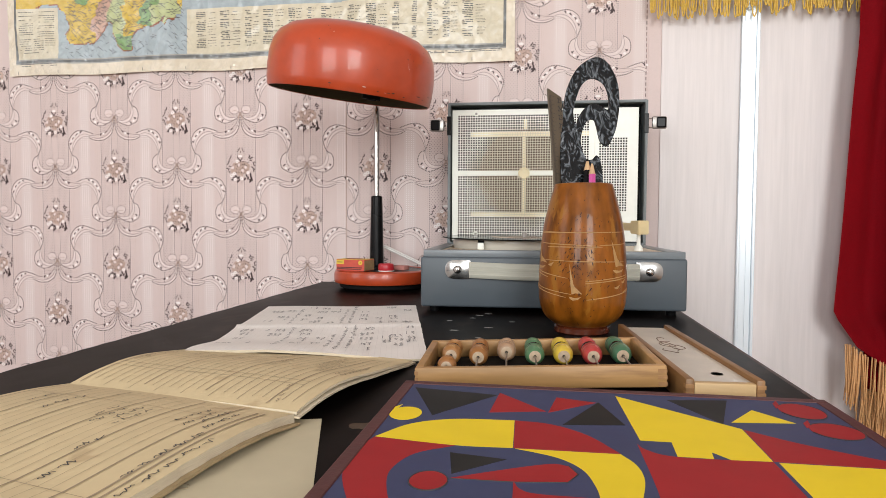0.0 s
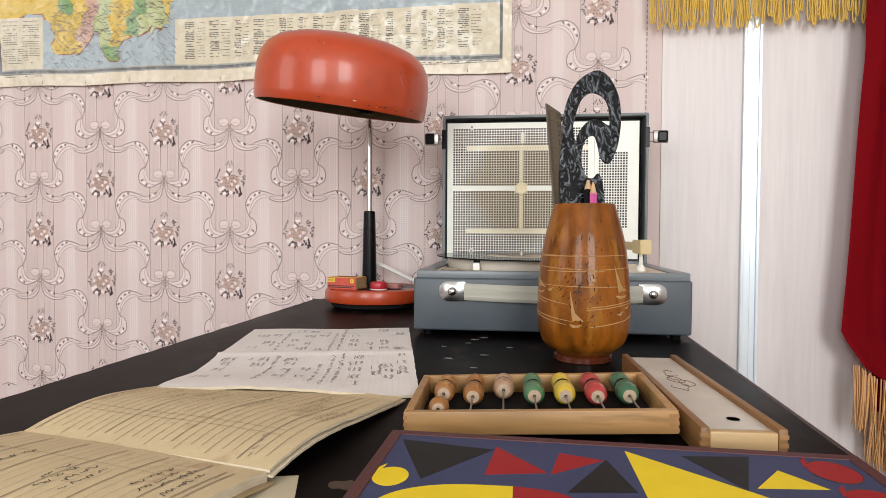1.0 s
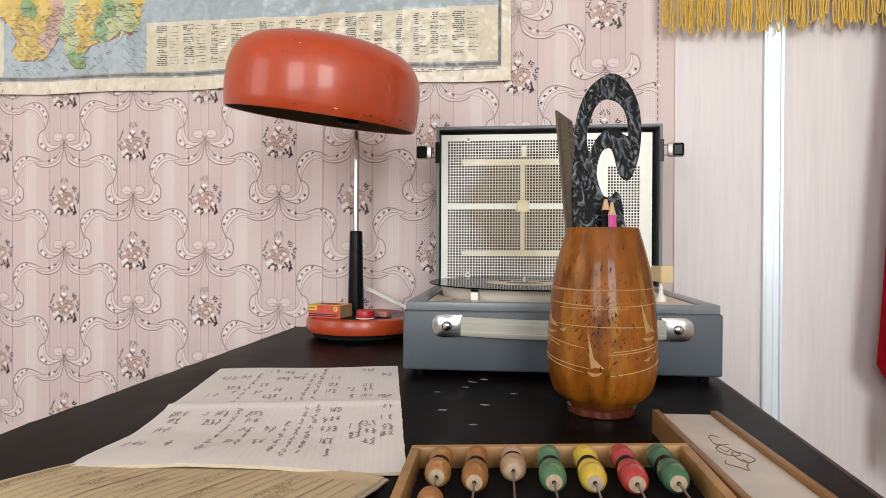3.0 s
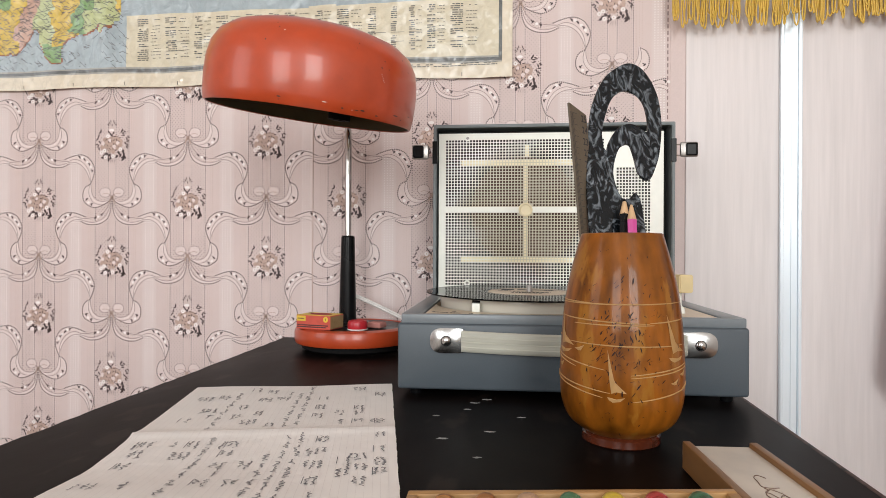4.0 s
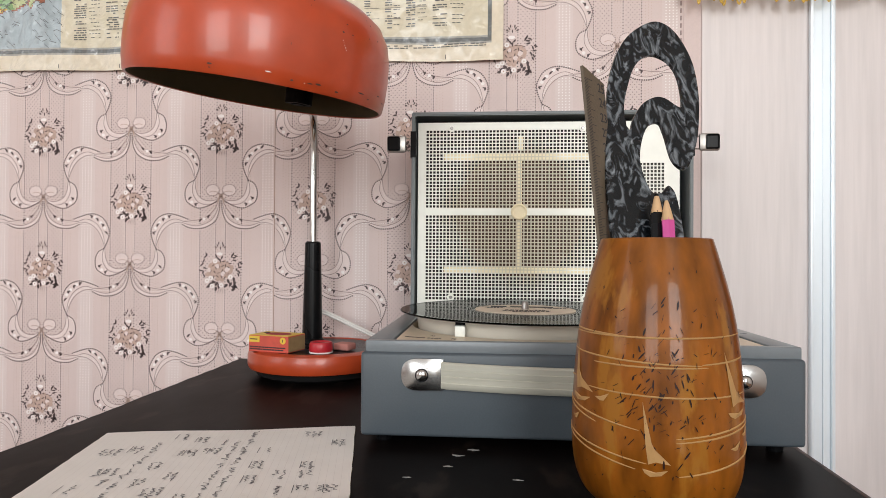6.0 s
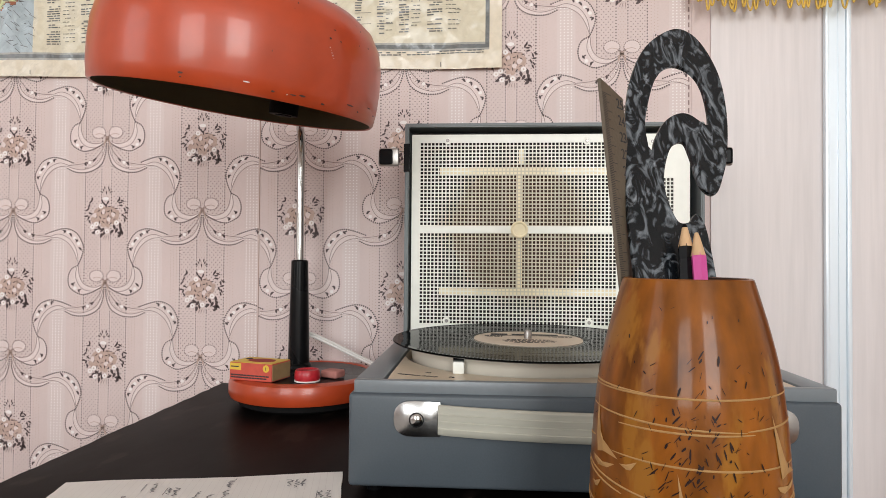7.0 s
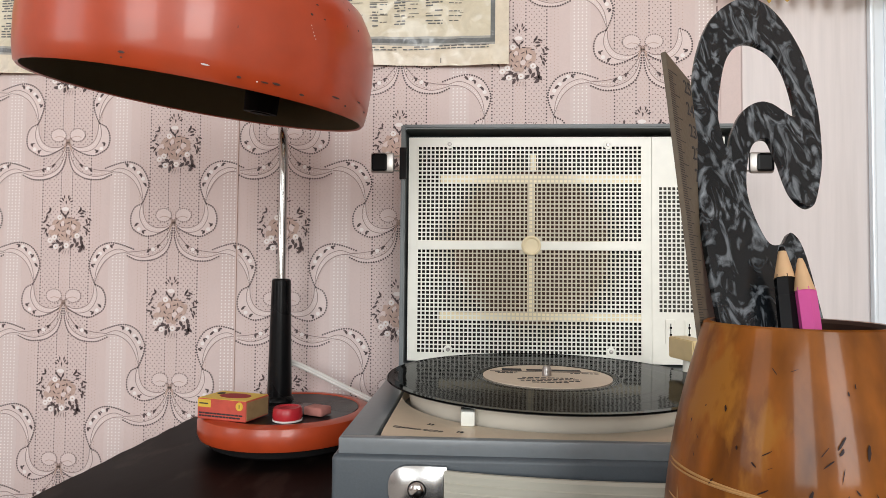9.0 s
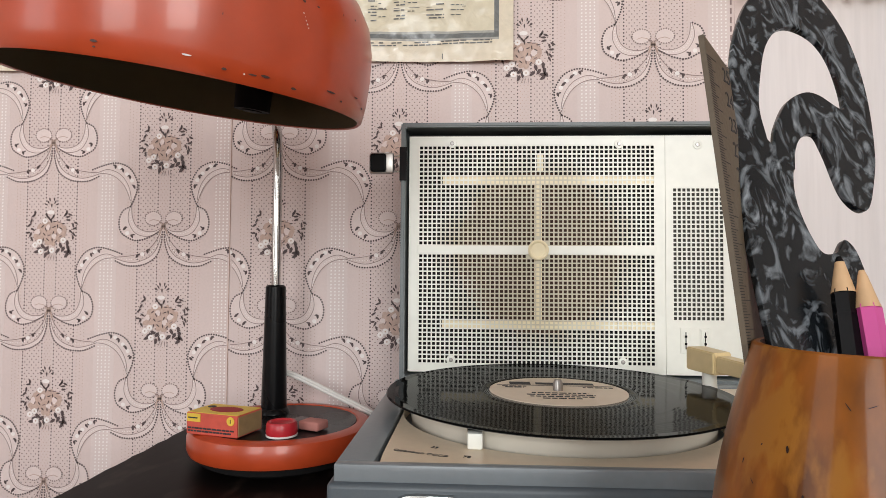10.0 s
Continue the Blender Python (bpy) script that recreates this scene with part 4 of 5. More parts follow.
for off in (0.0, 0.0030):
    tube(bm, spline([(-0.022, 0.050, 0.074 + off), (-0.005, 0.053, 0.068 + off), (0.031, 0.055, 0.0515 + off), (0.0776, 0.058, 0.029 + off), (0.105, 0.068, 0.010 + off), (0.150, 0.083, 0.0022 + off * 0.3), (0.22, 0.086, 0.0022)], 8), 0.0019, 8)
part("cable", bm, CABLE, lamp, "pale twin cable", True)

# things lying on the lamp's foot
TOPZ = TOP + 0.0346
matchbox = thing("matchbox", pose(-0.2895, 1.0710, TOPZ, 0, 0, -13), "red and yellow cardboard matchbox on the lamp base", "matchbox")
bm = bmesh.new()
box(bm, -0.0275, 0.0275, -0.0185, 0.0185, 0, 0.0195, 0.0008)
part("sleeve", bm, mat("red printed card", (0.56, 0.085, 0.055), 0.55, vary=0.2, grain=120, bump=0.1), matchbox)
bm = bmesh.new()
box(bm, 0.0272, 0.0280, -0.0172, 0.0172, 0.0012, 0.0183, 0.0004)
part("tray", bm, mat("brown match tray", (0.33, 0.22, 0.10), 0.8, vary=0.2, grain=120), matchbox, "brown card tray end")
YEL = mat("yellow printed card", (0.74, 0.50, 0.06), 0.55, vary=0.12, grain=120, bump=0.1)
bm = bmesh.new()
box(bm, -0.0268, 0.0268, -0.0178, 0.0178, 0.0195, 0.0199)
top_label = part("top_label", bm, YEL, matchbox, "yellow printed top")
bm = bmesh.new()
plate(bm, [(0.017 * math.cos(a) + 0.002, 0.010 * math.sin(a)) for a in np.linspace(0, 6.1, 20)], 0.0199, 0.0202)
part("print_patch", bm, P_RED, top_label)
bm = bmesh.new()
plate(bm, [(0.004 * math.cos(a) - 0.019, 0.004 * math.sin(a) + 0.006) for a in np.linspace(0, 6.1, 16)], 0.0199, 0.0202)
part("print_patch", bm, P_BLACK, top_label)
bm = bmesh.new()
box(bm, -0.0268, -0.0120, -0.0189, -0.0185, 0.0115, 0.0188)
part("front_label", bm, YEL, matchbox, "yellow printed corner")
bm = bmesh.new()
tube(bm, [(0.0205, -0.0184, 0.0145), (0.0205, -0.0190, 0.0145)], 0.0040, 18)
part("front_disc", bm, YEL, matchbox, "yellow printed disc")
bm = bmesh.new()
for z, x0, x1 in ((0.0052, -0.0255, 0.0225), (0.0026, -0.0255, 0.0205)):
    x = x0
    while x < x1:
        w = rnd.uniform(0.002, 0.005)
        box(bm, x, x + w, -0.0190, -0.0185, z, z + 0.0014)
        x += w + 0.0008
box(bm, 0.0202, 0.0208, -0.0193, -0.0190, 0.0128, 0.0162)
box(bm, -0.0250, -0.0150, -0.0193, -0.0189, 0.0145, 0.0156)
part("small_print", bm, INK, matchbox)

cap = thing("bottle_cap", pose(-0.2320, 1.0630, TOPZ), "red plastic cap with a pale underside on the lamp base", "cap")
bm = bmesh.new()
lathe(bm, [(0.0135, 0.0016), (0.0142, 0.004), (0.0138, 0.0105), (0.0125, 0.0128), (0.0110, 0.0128), (0.0100, 0.0116), (0, 0.0116)], 32)
part("cap_top", bm, mat("red plastic", (0.45, 0.02, 0.03), 0.35, vary=0.1, grain=90, bump=0.05), cap, "", True)
bm = bmesh.new()
lathe(bm, [(0, 0), (0.0140, 0), (0.0142, 0.0016), (0, 0.0016)], 32)
part("liner", bm, PAPER, cap, "pale liner", True)
eraser = thing("eraser", pose(-0.2150, 1.0900, TOPZ, 0, 0, -20), "worn pink and grey rubber eraser on the lamp base", "eraser")
bm = bmesh.new()
box(bm, -0.006, 0.016, -0.009, 0.009, 0, 0.0085, 0.002, 3)
part("pink_end", bm, mat("pink rubber", (0.48, 0.20, 0.17), 0.8, vary=0.15, grain=90, bump=0.3), eraser, "", True)
bm = bmesh.new()
box(bm, -0.017, -0.006, -0.009, 0.009, 0, 0.0085, 0.002, 3)
part("grey_end", bm, mat("grey rubber", (0.22, 0.18, 0.18), 0.8, vary=0.15, grain=90, bump=0.3), eraser, "", True)

# ---- vase with drawing things ----
vase = thing("vase", pose(0.0785, 0.7205, TOP), "varnished turned wooden vase with carved sailboats on the desk", "vase")
VP = [(0.0285, 0.0085), (0.0310, 0.0100), (0.0405, 0.0180), (0.0455, 0.0300), (0.0472, 0.0450), (0.0472, 0.0600), (0.0455, 0.0900), (0.0425, 0.1150), (0.0380, 0.1360), (0.0310, 0.1610)]
sm = [(p.x, p.y) for p in spline([(r, z, 0) for r, z in VP], 5)]
bm = bmesh.new()
lathe(bm, [(0.0, 0.0075), (0.0270, 0.0075)] + sm + [(0.0300, 0.1616), (0.0285, 0.1614)], 96)
vase_body = part("body", bm, VASE, vase, "glossy brown turned wood", True)
bm = bmesh.new()
lathe(bm, [(0.0285, 0.1614), (0.0277, 0.1600), (0.0330, 0.1360), (0.0400, 0.0900), (0.0400, 0.040), (0, 0.030)], 64)
part("hollow", bm, VASE_IN, vase, "dark hollow inside", True)
bm = bmesh.new()
lathe(bm, [(0, 0), (0.0290, 0), (0.0300, 0.001), (0.0296, 0.0062), (0.0275, 0.0080), (0, 0.0080)], 64)
part("foot_ring", bm, VASE_BASE, vase, "dark varnished foot ring", True)


def on_vase(a, z, lift=-0.00005):
    for (r0, z0), (r1, z1) in zip(sm, sm[1:]):
        if z0 <= z <= z1:
            r = r0 + (r1 - r0) * (z - z0) / (z1 - z0) + lift
            return Vector((r * math.cos(a), r * math.sin(a), z))
    return Vector((0.03 * math.cos(a), 0.03 * math.sin(a), z))


FRONT = 258
for z0, z1, a0, a1 in ((0.1105, 0.1095, -85, -25), (0.1085, 0.1100, -85, 85), (0.0985, 0.0955, -80, 30), (0.0940, 0.0945, -45, 35), (0.0960, 0.0975, 30, 80), (0.0800, 0.0790, -50, 75), (0.0815, 0.0830, -88, -70),
                       (0.0700, 0.0620, -85, -10), (0.0680, 0.0620, -85, -40), (0.0590, 0.0650, 12, 85), (0.0570, 0.0625, 12, 85), (0.0535, 0.0455, -88, -5), (0.0515, 0.0420, -88, -12), (0.0400, 0.0480, 14, 88), (0.0470, 0.0500, 70, 88)):
    bm = bmesh.new()
    tube(bm, [on_vase(radians(FRONT + a0 + (a1 - a0) * k / 40), z0 + (z1 - z0) * k / 40) for k in range(41)], [0.00012 + 0.00042 * math.sin(math.pi * k / 40) ** 0.4 for k in range(41)], 6)
    part("carved_line", bm, CARVED, vase_body)


def carve(outline, material=CARVED, lift=0.0004):
    """A shallow carved shape: (degrees from the front, height) pairs."""
    bm = bmesh.new()
    c = on_vase(radians(FRONT + sum(a for a, _ in outline) / len(outline)), sum(z for _, z in outline) / len(outline), lift + 0.0003)
    cv = bm.verts.new(c)
    ring = [bm.verts.new(on_vase(radians(FRONT + a), z, lift)) for a, z in outline]
    for k in range(len(ring)):
        bm.faces.new((cv, ring[k], ring[(k + 1) % len(ring)]))
    bmesh.ops.recalc_face_normals(bm, faces=bm.faces)
    return part("carved_mark", bm, material, vase_body)


for ca, top, tall, wide in ((-3, 0.077, 0.031, 0.8), (-62, 0.104, 0.027, 1.25), (56, 0.102, 0.028, 1.2)):
    h0 = top - tall
    carve([(ca - 6 * wide, top), (ca - 1 * wide, h0 + tall * 0.42), (ca + 5 * wide, h0 + tall * 0.16), (ca + 15 * wide, h0), (ca + 4 * wide, h0 + 0.001), (ca - 1.5 * wide, h0 - 0.0005), (ca - 3.5 * wide, h0 + tall * 0.3)])
    carve([(ca - 6 * wide, h0 - 0.003), (ca + 4 * wide, h0 - 0.0042), (ca + 13 * wide, h0 - 0.0028), (ca + 8 * wide, h0 - 0.0058), (ca, h0 - 0.0068), (ca - 4 * wide, h0 - 0.0052)])
for ca, cz in ((-36, 0.0755), (-64, 0.0610), (56, 0.0525), (70, 0.058)):
    carve([(ca - 6, cz), (ca - 1, cz + 0.0006), (ca + 6, cz + 0.003), (ca + 2, cz - 0.0014), (ca - 1, cz - 0.0016)])
bm = bmesh.new()
rnd = random.Random(11)
for k in range(230):
    if k < 150:
        a, z = rnd.gauss(7, 17), rnd.gauss(0.080, 0.022)
    else:
        a, z = rnd.uniform(-75, 75), rnd.uniform(0.02, 0.15)
    w, hh = (rnd.uniform(0.2, 1.0), rnd.uniform(0.0004, 0.0026)) if k < 150 else (rnd.uniform(0.2, 0.8), rnd.uniform(0.0003, 0.0012))
    lean = rnd.uniform(-1.5, 2.5)
    ring = [bm.verts.new(on_vase(radians(FRONT + a + w * math.cos(q) * rnd.uniform(0.5, 1) + lean * math.sin(q)), z + hh * math.sin(q), 0.00035)) for q in np.linspace(0, 5.5, 7)]
    bm.faces.new(ring)
tagged(part("wood_knot", bm, KNOT, vase_body, "dark knots and flecks"), kind="stuff")

# French curve, ruler and pencils standing in the vase
side_on, up_on = Vector((1, 0.38, 0)).normalized(), Vector((-0.114, 0.317, 0.942)).normalized()
curve_m = Matrix((side_on, up_on, side_on.cross(up_on))).transposed().to_4x4()
curve_m.translation = (0.0745, 0.740, TOP + 0.161)
OUTER = [(-14, -105), (-22, -50), (-20, 1), (-17, 40), (-12, 70), (-5, 103), (4, 129), (19, 153), (40, 168), (53, 167), (62, 155), (67, 134), (65, 107), (58, 80), (51, 64), (42, 51), (34, 57), (32, 76), (29, 85), (18, 79),
         (9, 56), (12, 34), (20, 32), (27, 37), (30, 20), (24, -50), (10, -105)]
HOLE = [(4, 80), (5, 95), (11, 112), (19, 128), (29, 138), (39, 140), (49, 134), (53, 120), (50, 98), (38, 104), (30, 104), (20, 98), (11, 86), (7, 77)]
cu = bpy.data.curves.new("french_curve", 'CURVE')
cu.dimensions, cu.fill_mode, cu.extrude, cu.bevel_depth, cu.bevel_resolution = '2D', 'BOTH', 0.0011, 0.0004, 1
for loop in (OUTER, HOLE):
    pts = spline([(x / 1000, y / 1000, 0) for x, y in loop + loop[:1]], 6)[:-1]
    sp = cu.splines.new('POLY')
    sp.points.add(len(pts) - 1)
    for q, p in zip(sp.points, pts):
        q.co = (p.x, p.y, 0, 1)
    sp.use_cyclic_u = True
tmp = bpy.data.objects.new("french_curve", cu)
scene.collection.objects.link(tmp)
bpy.context.view_layer.update()
me = bpy.data.meshes.new_from_object(tmp.evaluated_get(bpy.context.evaluated_depsgraph_get()))
bpy.data.objects.remove(tmp)
me.materials.clear()
me.materials.append(MARBLE)
french_curve = new("french_curve", me)
french_curve.matrix_world = curve_m
tagged(french_curve, "black and grey marbled plastic French curve standing in the vase", "drawing template")

foot, head = Vector((0.0650, 0.728, 0.790)), Vector((0.0460, 0.7554, 1.019))
up = (head - foot).normalized()
wide = Vector((0.60, 0.80, 0))
wide = (wide - up * wide.dot(up)).normalized()
rm = Matrix((wide, up, wide.cross(up))).transposed().to_4x4()
rm.translation = foot
ruler = thing("ruler", rm, "old brown wooden ruler standing in the vase", "ruler")
L = (head - foot).length
bm = bmesh.new()
plate(bm, [(-0.0125, 0), (0.0125, 0), (0.0125, L - 0.004), (-0.0125, L + 0.002)], -0.001, 0.001)
part("blade", bm, RULER, ruler)
bm = bmesh.new()
k = 0
while k * 0.001 < L - 0.006:
    y = L - 0.006 - k * 0.001
    tick = 0.0095 if k % 10 == 0 else (0.0070 if k % 5 == 0 else 0.0042)
    if y > 0.07:
        box(bm, -0.0122, -0.0122 + tick, y, y + 0.00028, 0.001, 0.00112)
    k += 1
tagged(part("graduation", bm, INK, ruler, "fine dark graduation marks"), kind="stuff")
for k, num in enumerate(("25", "24", "23", "22", "21", "20")):
    writing(num, 0.0085, pose(0.0035, L - 0.0115 - 0.010 * k, 0.00105, 0, 0, 0), ruler, INK, "numeral")


def pencil(tip, foot, lacquer, lead, label):
    tip, foot = Vector(tip), Vector(foot)
    m = (tip - foot).to_track_quat('Z', 'X').to_matrix().to_4x4()
    m.translation = foot
    ob = thing("pencil", m, label, "pencil")
    n = (tip - foot).length
    bm = bmesh.new()
    lathe(bm, [(0, 0), (0.0040, 0), (0.0040, n - 0.0135), (0.0037, n - 0.012)], 6)
    part("shaft", bm, lacquer, ob)
    bm = bmesh.new()
    lathe(bm, [(0.0039, n - 0.0132), (0.0034, n - 0.0110), (0.0015, n - 0.0020)], 14)
    part("point", bm, PENCIL_WOOD, ob, "bare sharpened wood", True)
    bm = bmesh.new()
    lathe(bm, [(0.0015, n - 0.0020), (0.0009, n), (0, n)], 10)
    part("lead", bm, lead, ob, "", True)


pencil((0.0838, 0.7430, 0.9400), (0.0775, 0.700, 0.790), BLACK, BLACK, "black lacquered pencil standing point up in the vase")
pencil((0.0885, 0.7380, 0.9352), (0.0875, 0.697, 0.790), PENCIL_PINK, PENCIL_WOOD, "pink lacquered pencil standing point up in the vase")

# ---- papers ----


def scribble(bm, height_at, x, y, length, size, rnd, lift=0.00045, w=0.00027):
    """One handwritten word that runs down -y from (x, y)."""
    pts, run = [], 0.0
    while run < length:
        pts.append((x + rnd.uniform(-0.5, 0.5) * size * rnd.choice((0.5, 1, 1, 1.6)), y - run))
        run += size * rnd.uniform(0.14, 0.34)
    for (x0, y0), (x1, y1) in zip(pts, pts[1:]):
        d = Vector((x1 - x0, y1 - y0))
        if d.length < 1e-5:
            continue
        s = Vector((-d.y, d.x)).normalized() * w
        bm.faces.new([bm.verts.new((a, b, height_at(a, b) + lift)) for a, b in ((x0 - s.x, y0 - s.y), (x1 - s.x, y1 - s.y), (x1 + s.x, y1 + s.y), (x0 + s.x, y0 + s.y))])


def stroke(bm, height_at, x0, y0, x1, y1, w, lift=0.0004, n=24):
    d = Vector((x1 - x0, y1 - y0)).normalized()
    s = Vector((-d.y, d.x)) * w
    ring = []
    for k in range(n + 1):
        x, y = x0 + (x1 - x0) * k / n, y0 + (y1 - y0) * k / n
        ring.append([bm.verts.new((x + e * s.x, y + e * s.y, height_at(x + e * s.x, y + e * s.y) + lift)) for e in (-1, 1)])
    for a, b in zip(ring, ring[1:]):
        bm.faces.new((a[0], b[0], b[1], a[1]))


def leaf(bm, x0, x1, y0, y1, height_at, thick, nx=14, ny=28, mi=0, edge_mi=1, jag=0.0):
    """A sheet or stack of sheets that follows height_at."""
    rj = random.Random(4)
    xs = [x0 + (x1 - x0) * i / nx for i in range(nx + 1)]
    ys = [y0 + (y1 - y0) * j / ny for j in range(ny + 1)]
    pos = [[(x + (rj.uniform(-jag, jag) if i in (0, nx) else 0), y + (rj.uniform(-jag, jag) if j in (0, ny) else 0)) for j, y in enumerate(ys)] for i, x in enumerate(xs)]
    top = [[bm.verts.new((*pos[i][j], height_at(*pos[i][j]))) for j in range(ny + 1)] for i in range(nx + 1)]
    low = [[bm.verts.new((*pos[i][j], max(height_at(*pos[i][j]) - thick, 0.0003))) for j in range(ny + 1)] for i in range(nx + 1)]
    for i in range(nx):
        for j in range(ny):
            bm.faces.new((top[i][j], top[i + 1][j], top[i + 1][j + 1], top[i][j + 1])).material_index = mi
            bm.faces.new((low[i][j], low[i][j + 1], low[i + 1][j + 1], low[i + 1][j])).material_index = mi
    for i in range(nx):
        bm.faces.new((low[i][0], low[i + 1][0], top[i + 1][0], top[i][0])).material_index = edge_mi
        bm.faces.new((low[i + 1][ny], low[i][ny], top[i][ny], top[i + 1][ny])).material_index = edge_mi
    for j in range(ny):
        bm.faces.new((low[0][j + 1], low[0][j], top[0][j], top[0][j + 1])).material_index = edge_mi
        bm.faces.new((low[nx][j], low[nx][j + 1], top[nx][j + 1], top[nx][j])).material_index = edge_mi
    return bm


notebook = thing("notebook", pose(-0.1985, 0.6845, TOP, 0, 0, 13.6), "open white school notebook with handwritten sums on the desk", "notebook")


def note_h(x, y):
    ridge = 0.0022 * math.exp(-abs(y) / 0.006) + 0.0012 * math.exp(-abs(y) / 0.03)
    f = min(1, max(0, (-y - 0.06) / 0.11))
    lift = 0.010 * f * f * (3 - 2 * f) * min(1, max(0.10, (0.085 - x) / 0.12))
    return 0.0022 + ridge + lift + 0.0006 * math.sin(x * 40 + 1) * math.sin(y * 25)


bm = bmesh.new()
leaf(bm, -0.1015, 0.1015, -0.170, 0.170, note_h, 0.0022, 18, 56, 0, 1, 0.0003)
pages = part("page_block", bm, [PAPER, PAPER_EDGE], notebook, "", True)
rnd = random.Random(21)
bm = bmesh.new()
for y0, y1 in ((0.165, 0.004), (-0.006, -0.150)):
    x = 0.092
    col = 0
    while x > -0.092:
        col += 1
        if col % 5 == 0 or (0.03 > x > 0.005):
            y = y0 - rnd.uniform(0.0, 0.05)
            stop = y1 if rnd.random() < 0.75 else (y0 + y1) / 2
            while y > stop + 0.012:
                n = rnd.uniform(0.008, 0.026)
                scribble(bm, note_h, x, y, min(n, y - stop), 0.0045, rnd)
                y -= n + 0.005
            x -= 0.0095
        else:
            y = y0 - rnd.uniform(0.002, 0.02)
            while y > y1 + 0.02:
                if rnd.random() < 0.50:
                    for q in range(rnd.choice((1, 2, 2, 3))):
                        scribble(bm, note_h, x - 0.005 * q, y, rnd.uniform(0.010, 0.018), 0.0036, rnd)
                    if rnd.random() < 0.5:
                        stroke(bm, note_h, x - 0.0075, y, x - 0.0075, y - 0.014, 0.00022, n=4)
                y -= rnd.uniform(0.018, 0.034)
            x -= rnd.uniform(0.011, 0.020)
tagged(part("handwriting", bm, PENCIL_INK, pages, "faded handwritten lines and sums"), kind="stuff")
bm = bmesh.new()
for k in range(1, 40):
    x = -0.1 + 0.005 * k
    stroke(bm, note_h, x, 0.168, x, -0.168, 0.00008, 0.00025, 24)
tagged(part("ruling", bm, mat("pale violet ruling", (0.68, 0.64, 0.62), 0.8, vary=0.05, bump=0), pages), kind="stuff")

journal = thing("journal", pose(-0.1930, 0.3800, TOP, 0, 0, -11.0), "open yellowed school register with ruled columns on the desk", "book")


def far_h(x, y):
    t = min(1, max(0, y / 0.158))
    return 0.0075 + 0.0165 * math.sin(math.pi * min(1, t * 1.9 + 0.05) * 0.5) * (1 - t) ** 0.75 - 0.004 * t + 0.0008 * math.sin(x * 30) - 0.003 * max(0, x / 0.09) * math.sin(math.pi * t)


def near_h(x, y):
    t = min(1, max(0, -y / 0.165))
    return 0.0078 + 0.006 * math.sin(math.pi * min(1, t * 1.3 + 0.05)) * (1 - 0.5 * t) + 0.0007 * math.sin(x * 25 + 2)


bm = bmesh.new()
leaf(bm, -0.089, 0.091, 0.0, 0.170, far_h, 0.0016, 14, 34, 0, 1, 0.0004)
far_page = part("far_page", bm, [OLD_PAPER, PAPER_EDGE], journal, "", True)
bm = bmesh.new()
leaf(bm, -0.089, 0.093, 0.0, 0.172, lambda x, y: far_h(x, y) * 0.86 - 0.0012, 0.0012, 10, 30, 0, 0, 0.0003)
part("back_leaf", bm, PAPER_EDGE, journal, "lower leaves", True)
bm = bmesh.new()
leaf(bm, -0.090, 0.0895, -0.165, 0.0, near_h, 0.0052, 14, 34, 0, 1, 0.0004)
near_page = part("near_page", bm, [OLD_PAPER, PAPER_EDGE], journal, "", True)
bm = bmesh.new()
leaf(bm, -0.092, 0.0925, -0.168, 0.002, lambda x, y: near_h(x, y) - 0.0053, 0.0014, 10, 24, 0, 0, 0.0003)
part("cover", bm, mat("brown card cover", (0.36, 0.27, 0.15), 0.8, vary=0.2, grain=90), journal, "brown card cover", True)
bm = bmesh.new()
for k in range(24):
    x = -0.084 + 0.0072 * k
    stroke(bm, far_h, x, 0.010 if k % 3 else 0.004, x, 0.150, 0.00024 if k % 7 else 0.0005)
for y in (0.034, 0.041):
    stroke(bm, far_h, -0.086, y, 0.074, y, 0.00022)
for k in range(0, 23):
    if rnd.random() < 0.45:
        scribble(bm, far_h, -0.081 + 0.0072 * k, rnd.uniform(0.09, 0.148), rnd.uniform(0.015, 0.05), 0.0042, rnd)
for q in range(4):
    scribble(bm, far_h, 0.066 + 0.002 * q, 0.033 - 0.007 * q, 0.005, 0.002, rnd)
scribble(bm, far_h, 0.083, 0.110, 0.045, 0.004, rnd, w=0.0003)
tagged(part("far_ruling", bm, RULE_LINE, far_page, "ruled columns and handwriting"), kind="stuff")
bm = bmesh.new()
for k in range(21):
    x = -0.084 + 0.0072 * k
    stroke(bm, near_h, x, -0.006, x, -0.160, 0.00014 if k % 4 else 0.00045)
for x in (0.074, 0.0785):
    stroke(bm, near_h, x, -0.012, x, -0.160, 0.0006)
for y in (-0.030, -0.122):
    stroke(bm, near_h, -0.086, y, 0.072, y, 0.00018)
part("near_ruling", bm, RULE_LINE, near_page, "ruled lines")["kind"] = "stuff"
bm = bmesh.new()
for x, y, n in ((0.068, -0.020, 0.030), (0.060, -0.018, 0.024), (0.054, -0.024, 0.028), (0.047, -0.020, 0.026), (0.072, -0.055, 0.050), (0.020, -0.035, 0.028), (0.013, -0.034, 0.022), (0.006, -0.04, 0.024), (-0.001, -0.038, 0.020), (0.030, -0.075, 0.022), (-0.040, -0.028, 0.030), (-0.062, -0.03, 0.02), (0.0835, -0.060, 0.060), (0.040, -0.10, 0.018)):
    while n > 0.004:
        word = rnd.uniform(0.005, 0.012)
        scribble(bm, near_h, x + rnd.uniform(-0.0006, 0.0006), y, min(word, n), 0.0034, rnd, w=0.00026)
        y -= word + 0.0022
        n -= word + 0.0022
tagged(part("handwriting", bm, INK, near_page, "dark handwriting"), kind="stuff")

